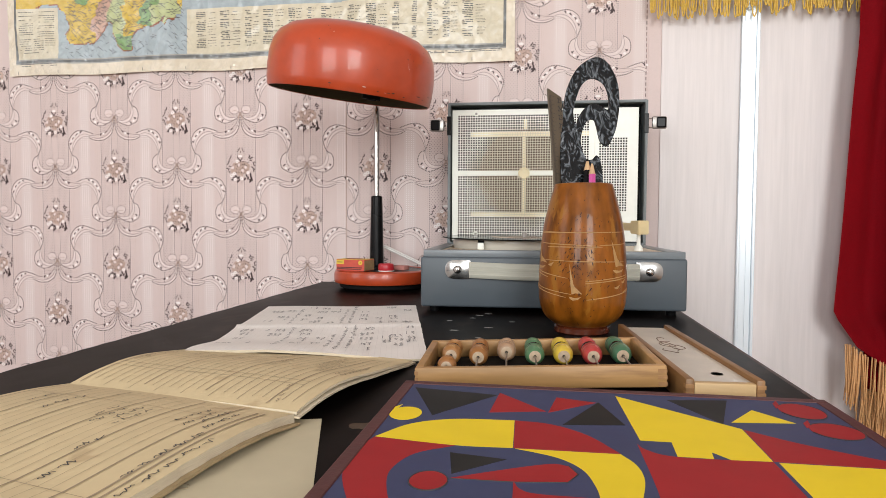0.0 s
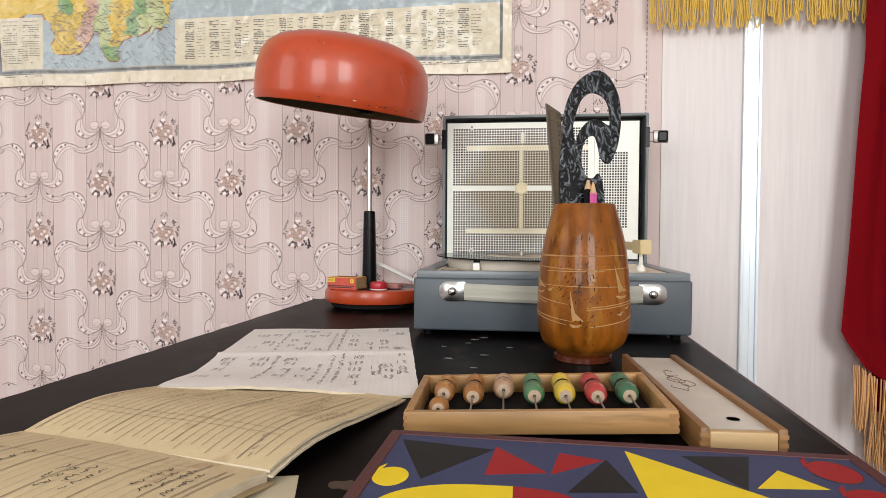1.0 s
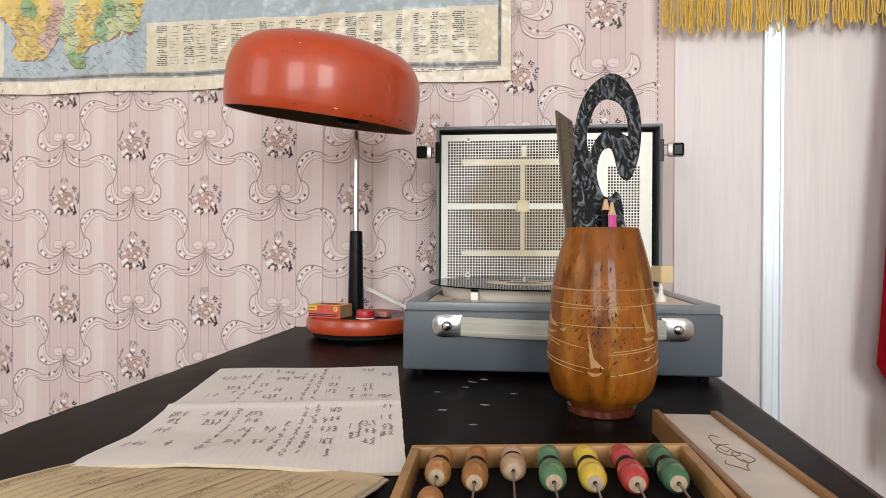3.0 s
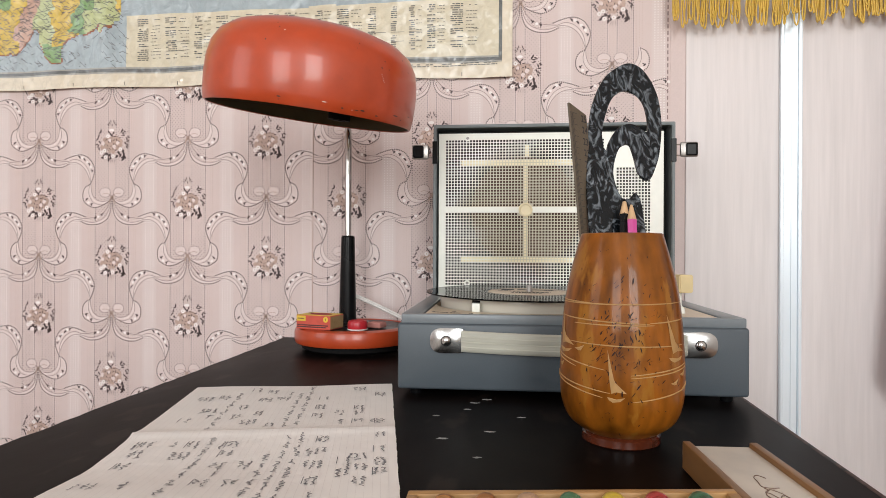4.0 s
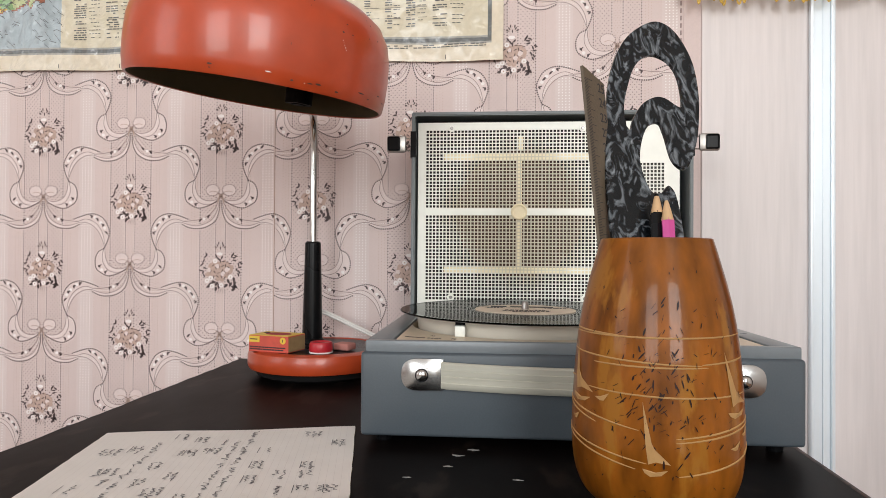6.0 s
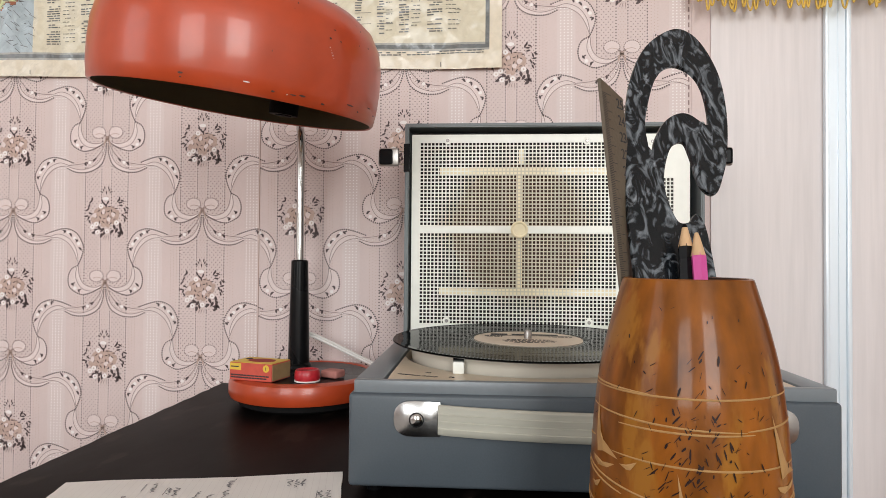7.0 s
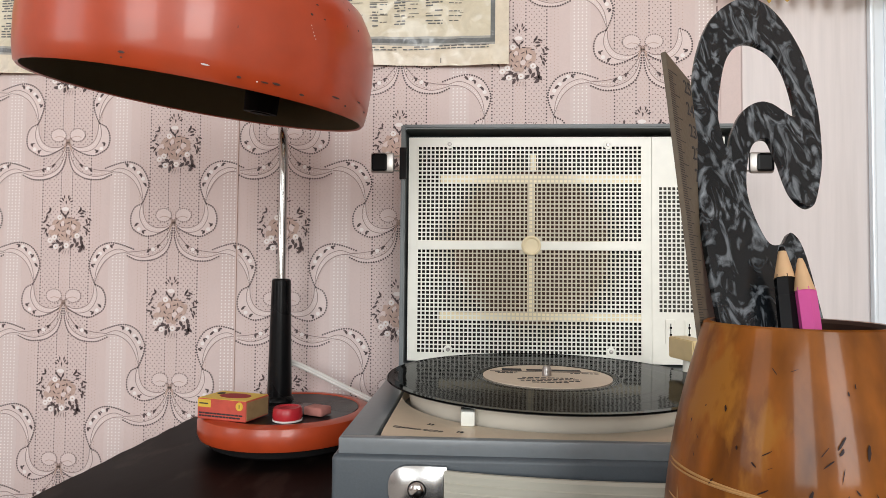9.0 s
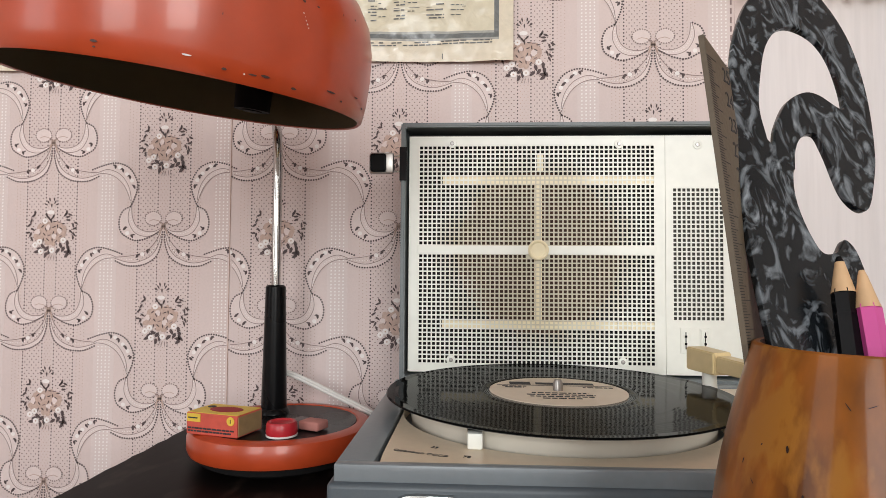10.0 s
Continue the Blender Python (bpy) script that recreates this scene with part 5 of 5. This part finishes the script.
sheet = thing("loose_sheet", pose(0, 0, TOP), "loose pale paper sheet under the open register", "paper")
bm = bmesh.new()
plate(bm, [(-0.0942, 0.3785), (-0.0457, 0.2305), (-0.2057, 0.1805), (-0.2557, 0.3355)], 0.0003, 0.0009)
part("paper", bm, SHEET, sheet)
bm = bmesh.new()
for a in range(2):
    tube(bm, [(-0.136 + 0.006 * math.cos(q) + a * 0.012, 0.277 + 0.003 * math.sin(q), 0.00095) for q in np.linspace(0.5, 6, 16)], 0.00022, 5)
scribble(bm, lambda x, y: 0.0009, -0.109, 0.260, 0.03, 0.004, rnd)
part("pen_mark", bm, RULE_LINE, sheet)

# ---- board game box ----
game = thing("game_box", pose(-0.0495, 0.4095, TOP), "flat maroon game box with a bold geometric printed top", "box")
bm = bmesh.new()
box(bm, 0, 0.2455, -0.335, 0, 0.0010, 0.0172, 0.0012)
part("tray", bm, MAROON, game, "maroon cloth covered box", True)
bm = bmesh.new()
for x0, x1, y0, y1 in ((0, 0.2455, -0.0065, 0), (0, 0.0065, -0.335, -0.0065), (0.2390, 0.2455, -0.335, -0.0065), (0.0065, 0.2390, -0.335, -0.3285)):
    box(bm, x0, x1, y0, y1, 0.0172, 0.0186, 0.0005)
part("border", bm, MAROON, game, "raised maroon border")
bm = bmesh.new()
box(bm, 0.0065, 0.2390, -0.3285, -0.0065, 0.0170, 0.0180)
top_card = part("printed_top", bm, NAVY, game, "slate violet printed card")


def rounded(outline):
    """The outline with its gentle bends made smooth and its sharp corners kept."""
    p = [Vector((*q, 0)) for q in outline]
    n = len(p)
    sharp = [k for k in range(n) if (p[k] - p[k - 1]).angle(p[(k + 1) % n] - p[k]) > radians(48)]
    if len(sharp) < 2:
        return outline
    out = []
    for a, b in zip(sharp, sharp[1:] + [sharp[0] + n]):
        out += spline([p[k % n] for k in range(a, b + 1)], 6 if b - a > 1 else 1)[:-1]
    return [(q.x, q.y) for q in out]


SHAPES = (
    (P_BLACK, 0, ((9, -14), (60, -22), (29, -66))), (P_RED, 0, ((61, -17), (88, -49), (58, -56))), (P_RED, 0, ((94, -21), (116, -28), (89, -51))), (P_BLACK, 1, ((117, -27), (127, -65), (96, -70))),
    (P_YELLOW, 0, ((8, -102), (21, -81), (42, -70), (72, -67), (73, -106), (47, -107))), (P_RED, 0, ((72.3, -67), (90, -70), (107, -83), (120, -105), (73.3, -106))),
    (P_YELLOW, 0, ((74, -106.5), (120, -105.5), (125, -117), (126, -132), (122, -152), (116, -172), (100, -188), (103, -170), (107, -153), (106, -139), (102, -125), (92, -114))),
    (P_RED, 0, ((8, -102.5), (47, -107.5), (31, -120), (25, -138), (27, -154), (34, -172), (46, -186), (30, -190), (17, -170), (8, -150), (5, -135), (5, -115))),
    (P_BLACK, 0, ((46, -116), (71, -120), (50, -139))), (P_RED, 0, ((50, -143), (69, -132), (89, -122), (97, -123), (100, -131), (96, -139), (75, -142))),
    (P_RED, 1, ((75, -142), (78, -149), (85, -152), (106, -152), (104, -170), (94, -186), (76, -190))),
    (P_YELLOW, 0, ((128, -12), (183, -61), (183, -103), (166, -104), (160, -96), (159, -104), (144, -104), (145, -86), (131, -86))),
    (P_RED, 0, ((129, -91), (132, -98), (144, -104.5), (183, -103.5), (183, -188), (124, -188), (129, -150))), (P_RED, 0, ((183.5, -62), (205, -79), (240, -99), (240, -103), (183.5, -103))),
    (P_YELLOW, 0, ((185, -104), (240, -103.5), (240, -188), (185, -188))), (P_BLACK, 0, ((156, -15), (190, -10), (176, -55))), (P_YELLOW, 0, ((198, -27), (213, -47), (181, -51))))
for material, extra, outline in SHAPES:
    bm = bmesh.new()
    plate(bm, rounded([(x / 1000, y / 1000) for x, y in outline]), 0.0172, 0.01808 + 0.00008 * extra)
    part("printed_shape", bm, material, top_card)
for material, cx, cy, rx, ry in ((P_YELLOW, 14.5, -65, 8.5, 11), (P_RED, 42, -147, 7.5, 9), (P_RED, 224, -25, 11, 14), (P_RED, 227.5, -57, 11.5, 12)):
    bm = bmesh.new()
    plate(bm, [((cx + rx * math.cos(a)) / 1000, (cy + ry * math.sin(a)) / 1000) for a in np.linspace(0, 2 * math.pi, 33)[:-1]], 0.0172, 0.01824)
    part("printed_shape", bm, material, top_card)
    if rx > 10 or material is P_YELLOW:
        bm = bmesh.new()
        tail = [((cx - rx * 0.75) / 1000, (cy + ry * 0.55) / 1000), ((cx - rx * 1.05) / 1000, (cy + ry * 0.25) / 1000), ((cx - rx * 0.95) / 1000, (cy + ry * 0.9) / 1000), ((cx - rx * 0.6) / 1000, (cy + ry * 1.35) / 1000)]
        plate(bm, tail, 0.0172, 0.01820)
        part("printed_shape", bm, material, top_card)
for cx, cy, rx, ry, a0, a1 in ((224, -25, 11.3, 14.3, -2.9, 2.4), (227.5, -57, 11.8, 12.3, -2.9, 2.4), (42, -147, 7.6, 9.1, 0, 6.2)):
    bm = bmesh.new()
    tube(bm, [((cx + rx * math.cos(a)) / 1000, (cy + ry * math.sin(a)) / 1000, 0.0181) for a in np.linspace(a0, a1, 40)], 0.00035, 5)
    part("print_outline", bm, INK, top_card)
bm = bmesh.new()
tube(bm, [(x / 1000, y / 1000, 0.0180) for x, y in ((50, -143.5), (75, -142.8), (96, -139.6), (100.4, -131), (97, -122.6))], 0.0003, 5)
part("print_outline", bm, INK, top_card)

# ---- bead box ----
abacus = thing("bead_abacus", pose(0.0310, 0.5070, TOP + 0.0046, 0.3, -2.4, 3.2), "shallow wooden abacus box with coloured barrel beads", "abacus")
AW, AD, AH, AT = 0.0862, 0.0510, 0.0155, 0.0058
for nm, x0, x1, y0, y1 in (("front_wall", -AW, AW, -AD, -AD + AT), ("back_wall", -AW, AW, AD - AT, AD), ("side_wall", -AW, -AW + AT, -AD + AT, AD - AT), ("side_wall", AW - AT, AW, -AD + AT, AD - AT)):
    bm = bmesh.new()
    box(bm, x0, x1, y0, y1, 0.0003, AH, 0.0009)
    part(nm, bm, PINE, abacus, "", True)
bm = bmesh.new()
box(bm, -AW + AT, AW - AT, -AD + AT, AD - AT, 0.0003, 0.0020)
part("floor_board", bm, BLACK_MATT, abacus, "dark bottom board")
for z in (0.0015, 0.0060, 0.0105):
    for xa, xb in ((AW - AT, AW + 0.0002), (-AW - 0.0002, -AW + 0.0022)):
        bm = bmesh.new()
        box(bm, xa, xb, -AD - 0.0002, -AD + AT, z, z + 0.0026)
        part("finger_joint", bm, PINE_END, abacus)


def bead(parent, x, y, length, r, material, z=0.0122):
    bm = bmesh.new()
    h = length / 2
    lathe(bm, [(0.0012, -h), (r * 0.58, -h), (r * 0.80, -h * 0.88), (r * 0.97, -h * 0.50), (r * 1.02, -h * 0.14), (r * 0.93, -h * 0.04), (r * 0.93, h * 0.02), (r * 1.03, h * 0.12), (r, h * 0.48), (r * 0.80, h * 0.88), (r * 0.6, h), (0.0012, h)], 24)
    ob = part("bead", bm, [material, BEAD_END], parent, "", True)
    for p in ob.data.polygons:
        if abs(p.normal.z) > 0.9:
            p.material_index = 1
    ob.matrix_basis = pose(x, y, z, 90, 0, 0)
    return ob


for k, (n1, n2, back) in enumerate(((0.016, 0.017, 0.002), (0.020, 0.023, 0.000), (0.010, 0.014, 0.002), (0.020, 0.023, 0.000), (0.020, 0.024, 0.000), (0.021, 0.025, 0.000), (0.021, 0.024, 0.000))):
    x = -0.0655 + 0.0218 * k
    bm = bmesh.new()
    tube(bm, [(x, -AD + AT, 0.0122), (x, AD - AT, 0.0122)], 0.0007, 8)
    part("rod", bm, STEEL, abacus, "thin dark wire", True)
    y = AD - AT - 0.002 - back
    bead(abacus, x, y - n1 / 2, n1, 0.0070, BEADS[k])
    bm = bmesh.new()
    lathe(bm, [(0.0012, -0.0026), (0.0056, -0.0024), (0.0064, 0), (0.0056, 0.0024), (0.0012, 0.0026)], 20)
    part("spacer_ring", bm, BLACK, abacus, "black ring between beads", True).matrix_basis = pose(x, y - n1 - 0.0024, 0.0122, 90, 0, 0)
    bead(abacus, x, y - n1 - 0.0046 - n2 / 2, n2, 0.0075, BEADS[k])
bead(abacus, -0.0655, -0.0280, 0.013, 0.0068, BEADS[1])

# ---- pencil box ----
case = thing("pencil_box", pose(0.1435, 0.5520, TOP + 0.0003, 0, 0, 4.6), "wooden pencil box with a pearly sliding lid", "pencil box")
CW, CL = 0.0248, 0.1085
for s in (-1, 1):
    bm = bmesh.new()
    box(bm, min(s * CW, s * (CW - 0.0055)), max(s * CW, s * (CW - 0.0055)), -CL, CL, 0.0003, 0.0190, 0.0010)
    part("rail", bm, RAIL, case, "brown rail", True)
bm = bmesh.new()
box(bm, -CW + 0.0055, CW - 0.0055, -CL, -CL + 0.006, 0.0003, 0.0165, 0.0008)
part("front_end", bm, PINE_PALE, case, "", True)
bm = bmesh.new()
box(bm, -CW + 0.0055, CW - 0.0055, CL - 0.006, CL, 0.0003, 0.0120, 0.0008)
part("back_end", bm, PINE, case, "", True)
for sx in (-1, 1):
    for z in (0.0025, 0.0080, 0.0130):
        xa, xb = sorted((sx * (CW + 0.0002), sx * (CW - 0.0052)))
        bm = bmesh.new()
        box(bm, xa, xb, -CL - 0.0003, -CL + 0.004, z, z + 0.0026)
        part("finger_joint", bm, PINE_END, case)
bm = bmesh.new()
box(bm, -CW + 0.0055, CW - 0.0055, -CL + 0.006, CL - 0.0005, 0.0128, 0.0158, 0.0004)
sliding_lid = part("sliding_lid", bm, PEARL, case, "pearly celluloid lid")
# Black disc on the closed lid: the shade of an open hole is its colour.
bm = bmesh.new()
lathe(bm, [(0, 0.0), (0.0036, 0.0), (0.0040, 0.0003)], 24)
part("finger_hole_disc", bm, BLACK_MATT, sliding_lid, "black disc painted as the dark of the finger hole").matrix_basis = pose(0.0045, -0.080, 0.0158)
bm = bmesh.new()
for k in range(5):
    cx, cy = rnd.uniform(-0.005, 0.005), 0.022 + 0.011 * (k - 2)
    pts = [(cx + rnd.uniform(0.003, 0.008) * math.cos(a), cy + rnd.uniform(0.006, 0.013) * math.sin(a), 0.0159) for a in np.linspace(rnd.uniform(0, 3), rnd.uniform(5, 8), 7)]
    tube(bm, spline(pts, 6), 0.00032, 5)
part("scratched_drawing", bm, mat("scratched brown line", (0.16, 0.10, 0.07), 0.7, bump=0), sliding_lid, "scratched loops of a drawing")

# ---- wall map ----


def crinkled(name, color, vary=0.10, grain=130):
    """Printed paper under a crinkled glossy film."""
    m = mat(name, color, 0.22, vary=vary, grain=grain, bump=0, coat=0.0)
    nt = m.node_tree
    b = nt.nodes["Principled BSDF"]
    b.inputs["Coat Weight"].default_value, b.inputs["Coat Roughness"].default_value = 1.0, 0.07
    tc = nt.nodes.new("ShaderNodeTexCoord")
    v = nt.nodes.new("ShaderNodeTexVoronoi")
    v.feature = 'SMOOTH_F1'
    v.inputs["Scale"].default_value = 42
    n = nt.nodes.new("ShaderNodeTexNoise")
    n.inputs["Scale"].default_value, n.inputs["Detail"].default_value, n.inputs["Distortion"].default_value = 28, 3, 1.5
    add = nt.nodes.new("ShaderNodeMath")
    add.operation = 'ADD'
    for tex in (v, n):
        nt.links.new(tc.outputs["Object"], tex.inputs["Vector"])
    nt.links.new(v.outputs["Distance"], add.inputs[0])
    nt.links.new(n.outputs["Fac"], add.inputs[1])
    bp = nt.nodes.new("ShaderNodeBump")
    bp.inputs["Strength"].default_value, bp.inputs["Distance"].default_value = 1.0, 0.020
    nt.links.new(add.outputs[0], bp.inputs["Height"])
    nt.links.new(bp.outputs[0], b.inputs["Coat Normal"])
    return m


wall_map = thing("wall_map", pose(0, 0, 0), "large old printed wall map under crinkled clear film", "map")
MX0, MX1, MZ1 = -1.1020, -0.0213, 1.92


def map_low(x):
    return 1.1730 + 0.0055 * (x - MX1) / (MX0 - MX1) + 0.0015 * math.sin(x * 23)


def map_y(x, z):
    fold = noise.noise(Vector((x * 38, z * 38, 4.0))) * 0.0017 + noise.noise(Vector((x * 95, z * 95, 7.0))) * 0.0007
    return WALL_Y - 0.0065 - fold - 0.0020 * math.sin(x * 14 + 1) * math.cos(z * 17) - 0.0012 * math.sin(x * 41 + z * 30)


def region(x, z):
    """Which print lies at a place of the map: 0 margin, 1 dark frame, 2 grey frame, 3 sea, 4 yellow, 5 green, 6 pink, 7 pale green, 8 legend, 9 coast line."""
    e = min((x - MX0) * 1.55, (MX1 - x) * 1.55, z - map_low(x), MZ1 - z)
    if e < 0.0235:
        return 0
    if e < 0.0262:
        return 2
    if e < 0.0315:
        return 1
    if e < 0.0345:
        return 2
    if x < -0.983 and z < 1.318:
        return 8
    if x > -0.685 and z < 1.300:
        return 8
    n = noise.noise(Vector((x * 22, z * 22, 0.3))) * 0.018 + noise.noise(Vector((x * 70, z * 70, 1.3))) * 0.007
    coast = 1.315
    for c, w, low in ((-0.915, 0.060, 1.236), (-0.80, 0.105, 1.262), (-0.826, 0.030, 1.214), (-0.72, 0.035, 1.272)):
        q = abs(x + n - c) / w
        if q < 1:
            coast = min(coast, low + 0.075 * q ** 2.2)
    gap = z + n - coast if x < -0.685 + n * 2 else -1
    if gap < 0:
        return 3
    if gap < 0.0032:
        return 9
    t = noise.noise(Vector((x * 13 + 3, z * 13, 2.0)))
    if x + n < -0.895:
        return 4 if z < 1.285 or t > -0.2 else 5
    if x + n < -0.868:
        return 6
    if x + n < -0.845:
        return 7
    if z + n < 1.262:
        return 5
    return (7, 4, 5, 7)[int((x + n * 2 + 0.845) / 0.027) % 4]


verts, faces, kinds = [], [], []


def map_sheet(z_from, z_to, cx, cz):
    nx = int((MX1 - MX0) / cx)
    nz = int((z_to - z_from) / cz)
    base = len(verts)
    for i in range(nx + 1):
        x = MX0 + (MX1 - MX0) * i / nx
        for j in range(nz + 1):
            z0 = map_low(x) if z_from < 1.2 else z_from
            z = z0 + (z_to - z0) * j / nz
            verts.append((x, map_y(x, z), z))
    for i in range(nx):
        for j in range(nz):
            a = base + i * (nz + 1) + j
            faces.append((a, a + nz + 1, a + nz + 2, a + 1))
            c = [sum(verts[q][k] for q in faces[-1]) / 4 for k in (0, 2)]
            kinds.append(region(*c))


map_sheet(1.17, 1.36, 0.0027, 0.0027)
map_sheet(1.36, MZ1, 0.012, 0.012)
me = bpy.data.meshes.new("map_sheet")
me.from_pydata(verts, [], faces)
MAP_INKS = [crinkled("map " + n, c) for n, c in (("margin", (0.72, 0.64, 0.50)), ("dark frame", (0.13, 0.14, 0.14)), ("grey frame", (0.34, 0.34, 0.31)), ("sea", (0.36, 0.43, 0.46)), ("yellow", (0.66, 0.46, 0.065)),
                                                ("green", (0.22, 0.38, 0.15)), ("pink", (0.58, 0.36, 0.27)), ("pale green", (0.50, 0.55, 0.27)), ("legend", (0.66, 0.60, 0.45)), ("coast", (0.30, 0.10, 0.05)))]
for m in MAP_INKS:
    me.materials.append(m)
me.polygons.foreach_set("material_index", kinds)
for p in me.polygons:
    p.use_smooth = True
map_paper = new("map_sheet", me)
map_paper.parent = wall_map
MAP_TEXT = crinkled("map small print", (0.10, 0.10, 0.10), 0.2)
bm = bmesh.new()
rnd = random.Random(8)


def bar(x0, x1, z0, z1, tilt=0.0):
    bm.faces.new([bm.verts.new((x, map_y(x, z) - 0.0006, z)) for x, z in ((x0, z0), (x1, z0 + tilt), (x1, z1 + tilt), (x0, z1))])


def small_print(x0, x1, z0, z1, step, words, hgt):
    z = z1
    while z > z0:
        x = x0 + rnd.choice((0, 0, 0.003))
        while x < x1:
            w = rnd.uniform(*words)
            if rnd.random() < 0.85:
                bar(x, min(x + w, x1), z - hgt, z)
            x += w + 0.0013
        z -= step * rnd.choice((1, 1, 1, 1.8))


for x0, x1, z0, z1 in ((-1.074, -1.040, 1.262, 1.312), (-1.030, -0.992, 1.258, 1.312), (-1.074, -1.045, 1.232, 1.255), (-1.040, -1.015, 1.232, 1.255), (-1.012, -0.990, 1.236, 1.255)):
    small_print(x0, x1, z0, z1, 0.0045, (0.002, 0.009), 0.0011)
bar(-1.065, -1.005, 1.2255, 1.2268)
small_print(-1.075, -0.985, 1.196, 1.2035, 0.0042, (0.004, 0.012), 0.0014)
x = -0.665
while x < -0.075:
    w = rnd.choice((0.022, 0.030, 0.045))
    small_print(x, x + w * 0.45, 1.222, 1.292, 0.0034, (0.003, 0.010), 0.0015)
    if rnd.random() < 0.7:
        small_print(x + w * 0.55, x + w * 0.95, 1.222, 1.290, 0.0055, (0.002, 0.006), 0.0010)
    if rnd.random() < 0.8:
        bar(x, x + w, 1.250, 1.2506)
        bar(x, x + w, 1.235, 1.2356)
    x += w + 0.008
small_print(-0.36, -0.045, 1.1915, 1.1965, 0.0030, (0.003, 0.008), 0.0014)
for _ in range(950):
    x, z = rnd.uniform(-0.97, -0.69), rnd.uniform(1.215, 1.34)
    w = rnd.uniform(0.002, 0.013)
    a = rnd.uniform(-1.3, 0.8) * w
    if region(x, z) in (4, 5, 6, 7) or rnd.random() < 0.32:
        bar(x, x + w, z, z + 0.0009, a)
x = MX0 + 0.02
while x < MX1 - 0.02:
    bar(x, x + 0.001, map_low(x) + 0.003, map_low(x) + 0.009)
    x += 0.098
tagged(part("map_print", bm, MAP_TEXT, map_paper, "tiny printed lines and names"), kind="stuff")

# ---- curtain and gold fringe ----
curtain = thing("curtain", pose(0, 0, 0), "crimson velvet curtain with a bronze thread fringe", "curtain")


def cloth(name, x_left, x_right, y_mid, hem, lean, seed):
    bm = bmesh.new()
    nu, nv = 70, 60
    rows = []
    for j in range(nv + 1):
        row = []
        for i in range(nu + 1):
            u = i / nu
            zl = hem(u)
            z = zl + (2.35 - zl) * (j / nv) ** 1.35
            x = x_left + lean(z) * (1 - u) + (x_right - x_left) * u + 0.004 * math.sin(z * 9 + u * 5 + seed)
            y = y_mid - 0.017 * math.sin(u * 21 + seed + 0.9 * math.sin(z * 2.2)) - 0.004 * math.sin(u * 41 + z * 3 + seed)
            row.append(bm.verts.new((x, y, z)))
        rows.append(row)
    for a, b in zip(rows, rows[1:]):
        for i in range(nu):
            bm.faces.new((a[i], a[i + 1], b[i + 1], b[i]))
    bmesh.ops.solidify(bm, geom=bm.faces[:], thickness=0.003)
    return part(name, bm, VELVET, curtain, "", True)


def left_edge(z):
    t = z - 0.72
    return 0.036 * min(1, max(0, t) / 0.45) ** 1.3 + (0.10 * max(0, -t) / 0.14)


front_hem = lambda u: 0.665 - 0.42 * min(u, 0.22) - 0.10 * max(0, u - 0.22)
back_hem = lambda u: 0.590 - 0.20 * u
cloth("front_drape", 0.514, 0.88, 1.166, front_hem, left_edge, 0.4)
cloth("back_drape", 0.578, 1.00, 1.188, back_hem, lambda z: 0.02 * (z - 0.6), 2.0)
rnd = random.Random(17)


def thread(bm, x, y, z, length, r, sway):
    tube(bm, [(x, y, z), (x + sway * 0.4 + rnd.uniform(-0.001, 0.001), y - 0.002, z - length * 0.5), (x + sway, y + rnd.uniform(-0.003, 0.003), z - length)], [r, r * 1.1, r * 0.8], 5)


for name, x_left, x_right, y, hem, a, b in (("front_fringe", 0.514, 0.88, 1.160, front_hem, 0.0, 0.32), ("back_fringe", 0.573, 1.0, 1.182, back_hem, 0.0, 0.30)):
    bm = bmesh.new()
    for k in range(230):
        u = a + (b - a) * rnd.random()
        z = hem(u) + 0.004
        x = x_left + (left_edge(z) * (1 - u) if name == "front_fringe" else 0) + (x_right - x_left) * u
        if name == "front_fringe" and u < 0.05:
            x -= 0.010
        thread(bm, x + rnd.uniform(-0.004, 0.004), y - 0.012 * math.sin(u * 17 + 0.4) + rnd.uniform(-0.006, 0.004), z, rnd.uniform(0.075, 0.105), 0.0011, rnd.uniform(-0.008, 0.006))
    tagged(part(name, bm, GOLD_DULL, curtain, "bronze thread fringe", True), kind="stuff")

pelmet = thing("pelmet", pose(0, 0, 0), "crimson pelmet with a gold bullion fringe", "pelmet")
bm = bmesh.new()
box(bm, 0.215, 0.95, 1.180, 1.192, 1.318, 1.62, 0.003)
part("pelmet_cloth", bm, VELVET, pelmet)
bm = bmesh.new()
tube(bm, [(0.215, 1.178, 1.318), (0.95, 1.178, 1.318)], 0.006, 10)
part("gold_braid", bm, GOLD, pelmet, "gold braid", True)
bm = bmesh.new()
x = 0.2165
while x < 0.80:
    n, w, sway = rnd.uniform(0.066, 0.092), rnd.uniform(0.0012, 0.0036), rnd.uniform(-0.006, 0.006)
    y = 1.180 + rnd.uniform(-0.004, 0.004)
    down = [(x, y, 1.318), (x + sway * 0.5 - w * 0.4, y, 1.318 - n * 0.5), (x + sway - w, y, 1.318 - n * 0.85), (x + sway, y, 1.318 - n), (x + sway + w, y, 1.318 - n * 0.85), (x + sway * 0.5 + w * 0.4, y - 0.001, 1.318 - n * 0.5), (x + 0.001, y, 1.318)]
    tube(bm, spline(down, 5), 0.00115, 6)
    x += rnd.uniform(0.0022, 0.0046) if rnd.random() > 0.05 else 0.009
tagged(part("gold_fringe", bm, GOLD, pelmet, "twisted gold threads", True), kind="stuff")
